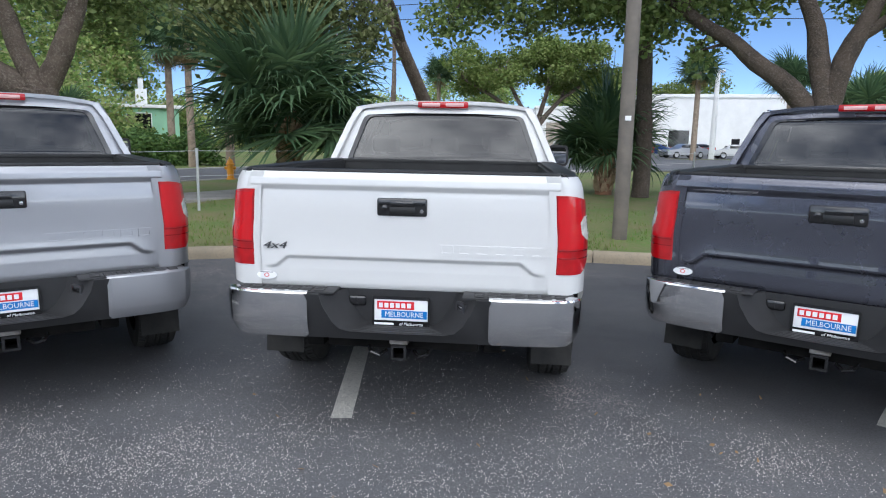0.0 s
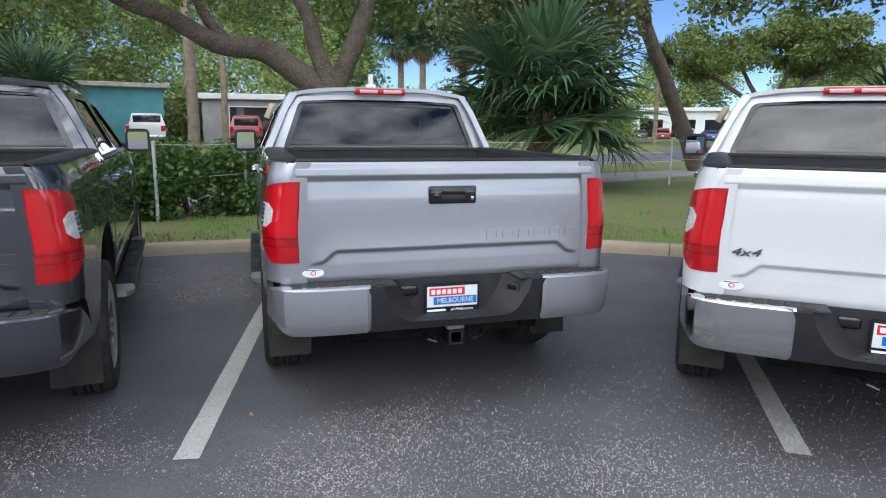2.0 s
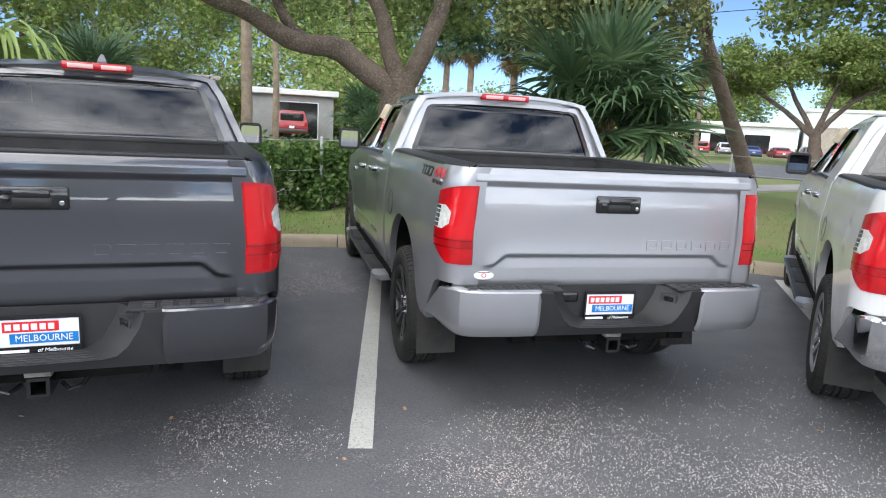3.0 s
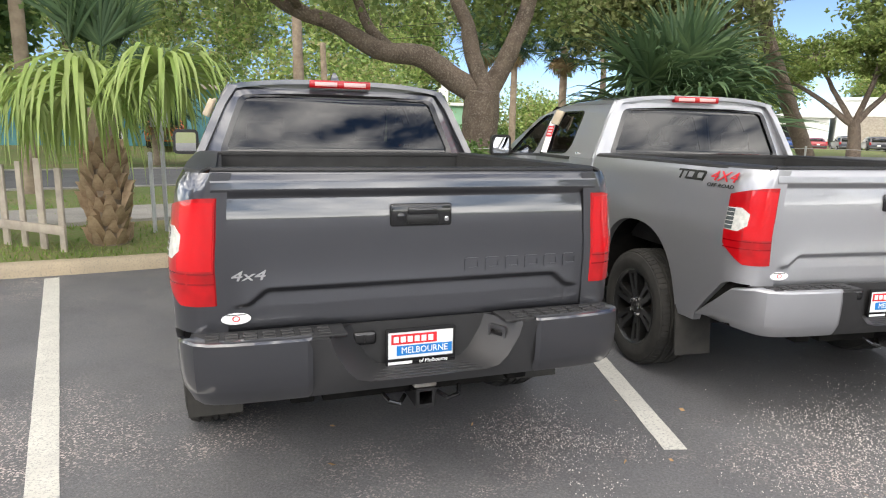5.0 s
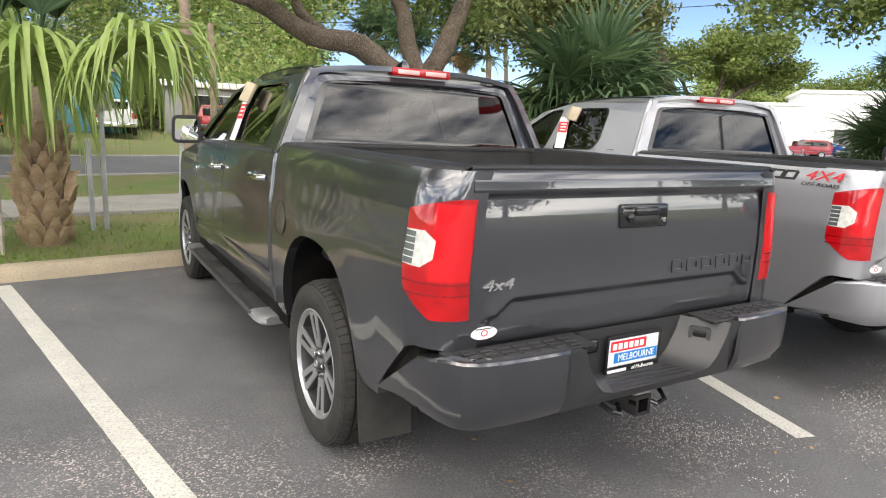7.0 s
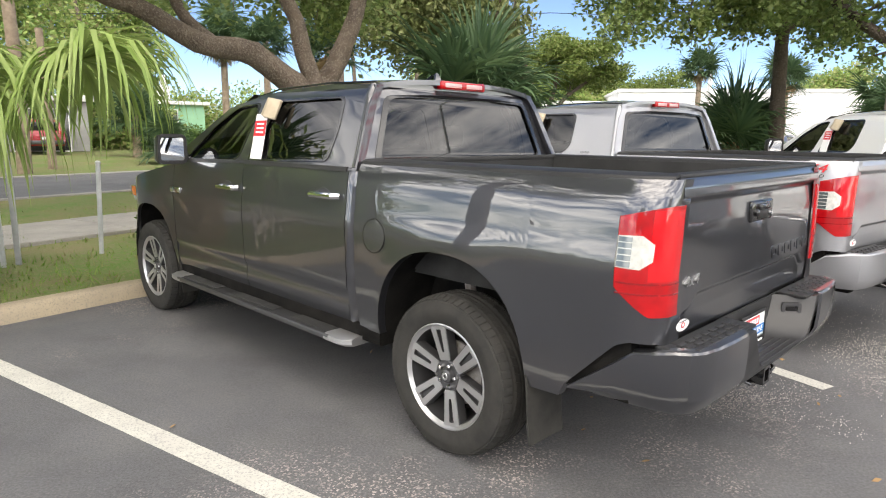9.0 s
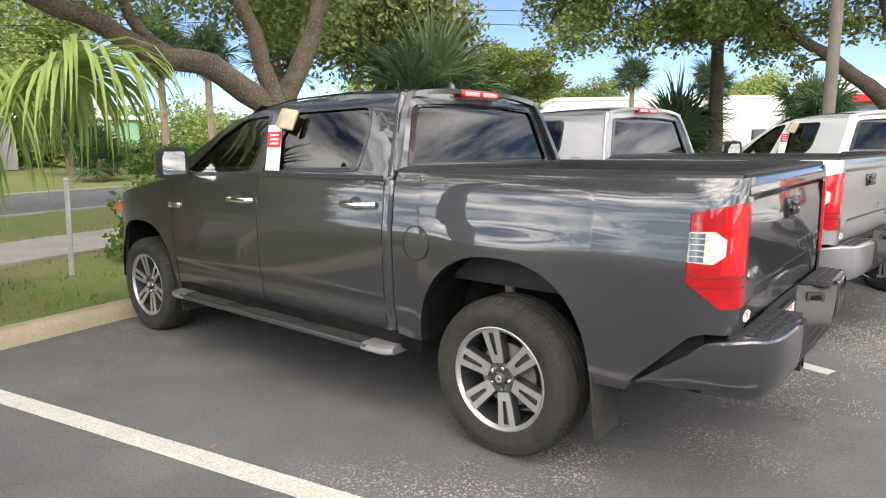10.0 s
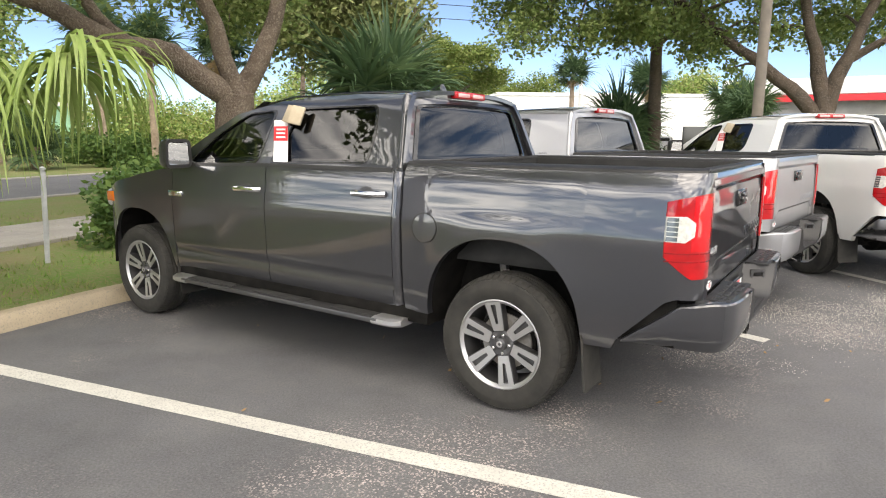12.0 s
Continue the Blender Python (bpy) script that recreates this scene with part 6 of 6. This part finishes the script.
# woods behind the houses
g_ = random.Random(7)
wood_clumps = []
for i in range(300):
    a = radians(g_.uniform(-84, -8))
    d = g_.uniform(46, 62) * (1.0 if a < radians(-30) else 1.25)
    wood_clumps.append(((math.sin(a) * d, math.cos(a) * d, 0.5 + (13 if a < radians(-36) else 3.5) * g_.random() ** 1.5), g_.uniform(1.5, 2.8), 0.9))
wood = thing("wood", "dense mixed green woods behind the houses", "woods", kind="stuff")
part("foliage", cloud("foliage", wood_clumps, 280000, 0.185, L_WOOD, 81), L_WOOD, wood)["kind"] = "stuff"
bm = bmesh.new()
for i in range(14):
    a = radians(g_.uniform(-84, -8))
    d = g_.uniform(44, 60)
    x, y = math.sin(a) * d, math.cos(a) * d
    limb(bm, [(x, y, 0.2), (x + g_.uniform(-0.6, 0.6), y, 6), (x + g_.uniform(-1.5, 1.5), y, 12)], 0.28, 0.10, i, 7)
part("trunks", bm, BARK, wood)["kind"] = "stuff"


# ---- palms ----
def frond_mesh(name, petiole, radius, n, droop, m, seed, open_=150, el=25, width=0.034):
    """Fan-shaped palm leaf on a stalk: narrow folded blades that spread and hang. The stalk runs along +x."""
    g = random.Random(seed)
    down = Vector((-math.sin(radians(el)), 0, -math.cos(radians(el))))
    bm = bmesh.new()
    tube(bm, [(petiole * t, 0, -0.10 * petiole * t * t) for t in (0, 0.35, 0.7, 1.0, 1.12)], [0.024, 0.018, 0.015, 0.012, 0.004], 6)
    hub = Vector((petiole, 0, -0.10 * petiole))
    for i in range(n):
        a = radians(-open_ + 2 * open_ * i / (n - 1) + g.uniform(-2, 2))
        d = Vector((math.cos(a), math.sin(a), 0.25 * math.cos(a) + g.uniform(-0.22, 0.22))).normalized()
        side = Vector((-math.sin(a), math.cos(a), 0))
        L = radius * (0.72 + 0.28 * math.cos(a * 0.6)) * g.uniform(0.72, 1.08)
        p, dirn = hub.copy(), d.copy()
        rows = []
        for k in range(7):
            t = k / 6
            w = radius * width * (0.35 + 1.6 * t if t < 0.4 else (1.0 - t) / 0.6 + 0.03)
            up = dirn.cross(side).normalized()
            rows.append([p - side * w, p - up * w * 0.45, p + side * w])
            p = p + dirn * (L / 6)
            dirn = (dirn + down * (droop * (0.10 + 0.55 * t) * g.uniform(0.7, 1.3))).normalized()
        sheet(bm, rows)
    return put_mesh(name, bm, m, 60)


def palm(label, at, trunk_h, trunk_r, frond_list, meshes, bark, boots=None, lean=(0, 0), dead=0):
    """Fan palm: trunk, leaf bases, fronds given as (azimuth, elevation, kind, scale, roll)."""
    root = thing("palm", label, "palm tree", at)
    line = [(lean[0] * t * t, lean[1] * t * t, trunk_h * t) for t in (0, 0.15, 0.35, 0.6, 0.8, 1.0)]
    part("trunk", tube(bmesh.new(), line, [trunk_r * k for k in (1.12, 1.05, 1.0, 0.95, 0.92, 0.85)], 16), bark, root)
    if boots:
        n_ring, n_row, r, h0, h1 = boots
        bm = bmesh.new()
        w, hh = 2.2 * math.pi * r / n_ring * 0.52, (h1 - h0) / n_row * 1.7
        vs = [bm.verts.new(p) for p in ((r - 0.03, -w * 0.75, 0), (r - 0.03, w * 0.75, 0), (r + 0.035, -w, hh * 0.35), (r + 0.035, w, hh * 0.35), (r + 0.05, -w * 0.45, hh * 0.85), (r + 0.05, w * 0.45, hh * 0.85), (r + 0.075, -w * 0.28, hh), (r + 0.075, w * 0.28, hh), (r - 0.02, -w * 0.3, hh), (r - 0.02, w * 0.3, hh))]
        for v in vs[4:8]:
            v.co.x += 0.02
        for f in ((0, 1, 3, 2), (2, 3, 5, 4), (4, 5, 7, 6), (6, 7, 9, 8), (0, 2, 4, 6, 8), (1, 9, 7, 5, 3), (0, 8, 9, 1)):
            bm.faces.new([vs[k] for k in f])
        me = put_mesh("boot", bm, BOOT, 25)
        for j in range(n_row):
            for i in range(n_ring):
                z = h0 + (h1 - h0) * j / n_row
                k = 1 + 0.22 * math.sin(i * 2.7 + j * 1.3) * math.sin(i * 5.1 + j * 3.7)
                part("boot", me, BOOT, root, at=Matrix.Translation((0, 0, z)) @ Matrix.Rotation(2 * math.pi * (i + 0.5 * (j % 2)) / n_ring + 0.12 * math.sin(i * 7.3 + j * 2.9), 4, 'Z') @ Matrix.Rotation(0.10 * math.sin(i * 3.3 + j * 4.1), 4, 'X') @ Matrix.Diagonal((k, k, k, 1)))
    top = Vector((lean[0], lean[1], trunk_h))
    for az, el, kd, sc, rl in frond_list:
        part("frond", meshes[kd], None, root, at=Matrix.Translation(top + Vector((0, 0, -0.06 * (el < 0)))) @ Matrix.Rotation(radians(az), 4, 'Z') @ Matrix.Rotation(radians(-el), 4, 'Y') @ Matrix.Rotation(radians(rl), 4, 'X') @ Matrix.Diagonal((sc, sc, sc, 1)))
    return root


F_DARK = [frond_mesh("frond", 0.85, 1.25, 46, 0.55, L_PALM, 1), frond_mesh("frond", 0.75, 1.15, 44, 0.95, L_PALM, 2), frond_mesh("frond", 0.9, 1.3, 46, 0.35, L_PALM, 3)]
F_LIGHT = [frond_mesh("frond", 0.72, 1.30, 84, 3.4, L_PALM_LIGHT, 4, 170, 22, 0.019), frond_mesh("frond", 0.85, 1.25, 78, 2.8, L_PALM_LIGHT, 5, 165, 42, 0.019), frond_mesh("frond", 0.75, 1.1, 40, 0.15, L_PALM, 6, 60, 80, 0.022), frond_mesh("frond", 1.45, 1.22, 90, 2.3, L_PALM_LIGHT, 14, 165, 27, 0.020)]
F_DEAD = [frond_mesh("frond", 0.6, 0.9, 20, 1.6, L_DEAD, 8, 120)]


def crown_of(n, seed, kinds, lo=-40, hi=80, scale=1.0):
    g = random.Random(seed)
    return [(i * 137.5 + g.uniform(-12, 12), lo + (hi - lo) * ((i + 0.5) / n) ** 0.9 + g.uniform(-11, 11), g.choice(kinds), scale * g.uniform(0.74, 1.15), g.uniform(-20, 20)) for i in range(n)]


# pale drooping fan palm in the near verge; heading of the large hanging leaves from the trunk
palm("stocky fan palm with pale drooping leaves and a criss-cross trunk", pose(-10.85, 4.05, 0.08), 1.72, 0.19,
     [(-45, 20, 0, 1.28, 0), (-13, 19, 3, 1.13, 0), (-118, 20, 0, 1.15, 0), (150, 40, 1, 1.0, 0), (-170, 30, 0, 0.9, 0), (-20, 78, 2, 1.0, 0), (80, 75, 2, 1.05, 0), (-110, 74, 2, 1.0, 0), (170, 80, 2, 1.1, 0), (30, 86, 2, 1.1, 0), (95, 30, 1, 0.9, -10)],
     F_LIGHT, PALM_BARK, boots=(9, 9, 0.205, 0.0, 1.25))
palm("dense dark green fan palm with a reddish trunk", pose(-5.6, 15.9, 0.08), 2.2, 0.24, crown_of(38, 3, (0, 1, 1, 2), -28, 72, 1.55), F_DARK, RED_BARK, boots=(8, 9, 0.24, 0.2, 1.9))
palm("dense dark green fan palm by the utility pole", pose(2.75, 18.9, 0.08), 1.35, 0.22, crown_of(32, 4, (0, 1, 2), -12, 82, 1.2), F_DARK, RED_BARK, boots=(8, 6, 0.22, 0.1, 1.2))
for lb, x, y, h, r, n, sc, sd, dead in (("tall palm with a skirt of dead brown leaves", -11.4, 25.3, 5.0, 0.17, 22, 1.0, 5, 12), ("tall palm with a skirt of dead brown leaves", -19.2, 35.0, 6.6, 0.2, 24, 1.3, 6, 10), ("tall palm beside a green house", -15.2, 29.5, 5.8, 0.17, 22, 1.0, 7, 9),
                                        ("small far palm against the sky", -6.7, 60, 7.3, 0.2, 22, 1.2, 8, 2), ("tall palm before a white building", 15.9, 57.9, 7.6, 0.24, 24, 1.3, 9, 3), ("tall palm before a white building", 22.6, 55.6, 6.6, 0.24, 26, 1.5, 10, 3), ("palm before a showroom", 17.5, 34.0, 3.2, 0.22, 26, 1.4, 14, 3), ("palm before a showroom", 13.5, 27.0, 2.6, 0.2, 24, 1.1, 15, 0),
                                        ("small palm by the houses", -22.5, 31.0, 2.2, 0.2, 20, 1.1, 11, 3), ("small palm at the edge of the woods", -24, 15.5, 2.4, 0.2, 24, 1.3, 12, 3), ("low bushy palm by the houses", -19.5, 27.5, 1.0, 0.2, 20, 0.9, 16, 2)):
    palm(lb, pose(x, y, ground_z(x, y) - 0.05), h, r, crown_of(n, sd, (0, 1), -35, 80, sc) + [(i * 97.0, -55 - (i % 3) * 10, 2, sc, 0) for i in range(dead)], [F_DARK[0], F_DARK[1], F_DEAD[0]], PALM_BARK)
# bare trunks
for x, y, h, r in ((-20.9, 19.9, 6.5, 0.24), (-21.6, 22.5, 5.2, 0.16), (-17.5, 7.0, 7.0, 0.16)):
    z0 = ground_z(x, y)
    bm = bmesh.new()
    limb(bm, [(0, 0, -0.05), (0.05, 0, h * 0.4), (-0.05, 0.05, h)], r, r * 0.8, int(h * 10), 12, 0.03)
    part("trunk", bm, PALM_BARK, thing("dead_tree", "bare pale trunk of a dead tree among the trees", "tree", pose(x, y, z0)))

# hedge behind the fence
hedge = thing("hedge", "dense clipped green hedge behind the fence", "hedge", pose(-9.0, 8.45, 0.1, 0, 0, 59))
g_ = random.Random(3)
hc = [((g_.uniform(-1.75, 1.5), g_.uniform(-0.3, 0.35), g_.uniform(0.2, 1.05)), 0.30, 0.9) for _ in range(60)]
part("foliage", cloud("foliage", hc, 15000, 0.055, L_HEDGE, 91), L_HEDGE, hedge)["kind"] = "stuff"
bm = bmesh.new()
for c, r, f in hc[::2]:
    limb(bm, [(c[0] * 0.9, 0, 0), (c[0], c[1] * 0.5, c[2] * 0.6), c], 0.018, 0.006, 1, 5, 0.03)
part("stem", bm, BARK, hedge)["kind"] = "stuff"
bush = thing("bush", "low green bush at the end of the hedge", "bush", pose(-9.75, 6.95, 0.1))
part("foliage", cloud("foliage", [((g_.uniform(-0.35, 0.4), g_.uniform(-0.3, 0.5), g_.uniform(0.15, 0.8)), 0.28, 0.9) for _ in range(22)], 6000, 0.055, L_HEDGE, 93), L_HEDGE, bush)["kind"] = "stuff"
for x, y, sx, sd in ((-16.5, 30.5, 2.2, 1), (-23.0, 39.5, 3.0, 2), (-18.5, 33, 1.5, 5)):
    b_ = thing("bush", "low dark green bush beside the grass", "bush", pose(x, y, ground_z(x, y), 0, 0, 40))
    gg = random.Random(sd)
    part("foliage", cloud("foliage", [((gg.uniform(-sx, sx), gg.uniform(-0.6, 0.6), gg.uniform(0.1, 1.3)), 0.5, 0.8) for _ in range(24)], 4000, 0.13, L_HEDGE, 100 + sd), L_HEDGE, b_)["kind"] = "stuff"

# grass blades near the kerb, fallen leaves and grit on the asphalt
g = np.random.default_rng(5)
N = 52000
seg = g.integers(10, len(KP) - 12, N)
o0 = 0.22 + 7.0 * g.random(N) ** 1.7
px = np.array([p.x for p in KP])[seg] + np.array([p.x for p in OUT])[seg] * o0 + g.normal(0, 0.25, N)
py = np.array([p.y for p in KP])[seg] + np.array([p.y for p in OUT])[seg] * o0 + g.normal(0, 0.25, N)
keep = np.array([noise.noise((x * 0.8, y * 0.8, 9)) > -0.12 for x, y in zip(px, py)])
inner = np.array([min((Vector((x, y, 0)) - KP[k]).dot(OUT[k]) for k in (max(0, s - 1), s, min(len(KP) - 1, s + 1))) > 0.2 for x, y, s in zip(px, py, seg)])
px, py = px[keep & inner], py[keep & inner]
n = len(px)
h = 0.03 + 0.06 * g.random(n)
a = g.random(n) * 6.283
w = 0.006 + 0.006 * g.random(n)
z0 = np.array([ground_z(x, y) + 0.05 * noise.noise((x * 0.9, y * 0.9, 3)) for x, y in zip(px, py)]) - 0.012
lx, ly = g.normal(0, 0.03, n), g.normal(0, 0.03, n)
v = np.stack([np.stack([px - np.cos(a) * w, py - np.sin(a) * w, z0], 1), np.stack([px + np.cos(a) * w, py + np.sin(a) * w, z0], 1), np.stack([px + lx, py + ly, z0 + h], 1)], 1).reshape(-1, 3)
me = bpy.data.meshes.new("grass")
me.from_pydata(v.tolist(), [], np.arange(3 * n).reshape(-1, 3).tolist())
me.materials.append(L_GRASS)
tagged(new("grass", me), "short patchy grass and weeds on the verge", "grass", kind="stuff")
gr = random.Random(12)
cl = [((gr.uniform(-3.3, 2.6), gr.uniform(1.7, 3.1), 0.006), gr.uniform(0.08, 0.34), 0.0) for _ in range(64)]
cl += [((x + gr.uniform(-0.4, 0.4), y + gr.uniform(-0.3, 0.3), 0.006), gr.uniform(0.12, 0.26), 0.0) for x, y in ((-4.15, 1.75), (-4.3, 2.05), (-2.7, 2.6), (-2.0, 2.9), (0.7, 3.5), (1.4, 3.2), (-1.4, 3.1)) for _ in range(6)]
cl += [((-0.6, 2.2, 0.006), 2.4, 0.0)]
grit = cloud("grit", cl, 36000, 0.0058, mat("pale grit", (0.55, 0.52, 0.48), 0.9), 12, 0.0, 1.2)
tagged(new("grit", grit), "scattered pale grit on the asphalt", "grit", kind="stuff")
litter = cloud("fallen_leaves", [((-7.9, 4.6, 0.008), 1.2, 0.0), ((-1.5, 2.6, 0.008), 2.6, 0.0), ((-5.6, 2.6, 0.008), 2.0, 0.0), ((1.4, 3.0, 0.008), 1.6, 0.0)], 80, 0.019, mat("dry leaf", (0.30, 0.19, 0.09), 0.8), 13, 0.0, 1.9)
tagged(new("fallen_leaves", litter), "dry brown leaves scattered on the asphalt", "fallen leaves", kind="stuff")
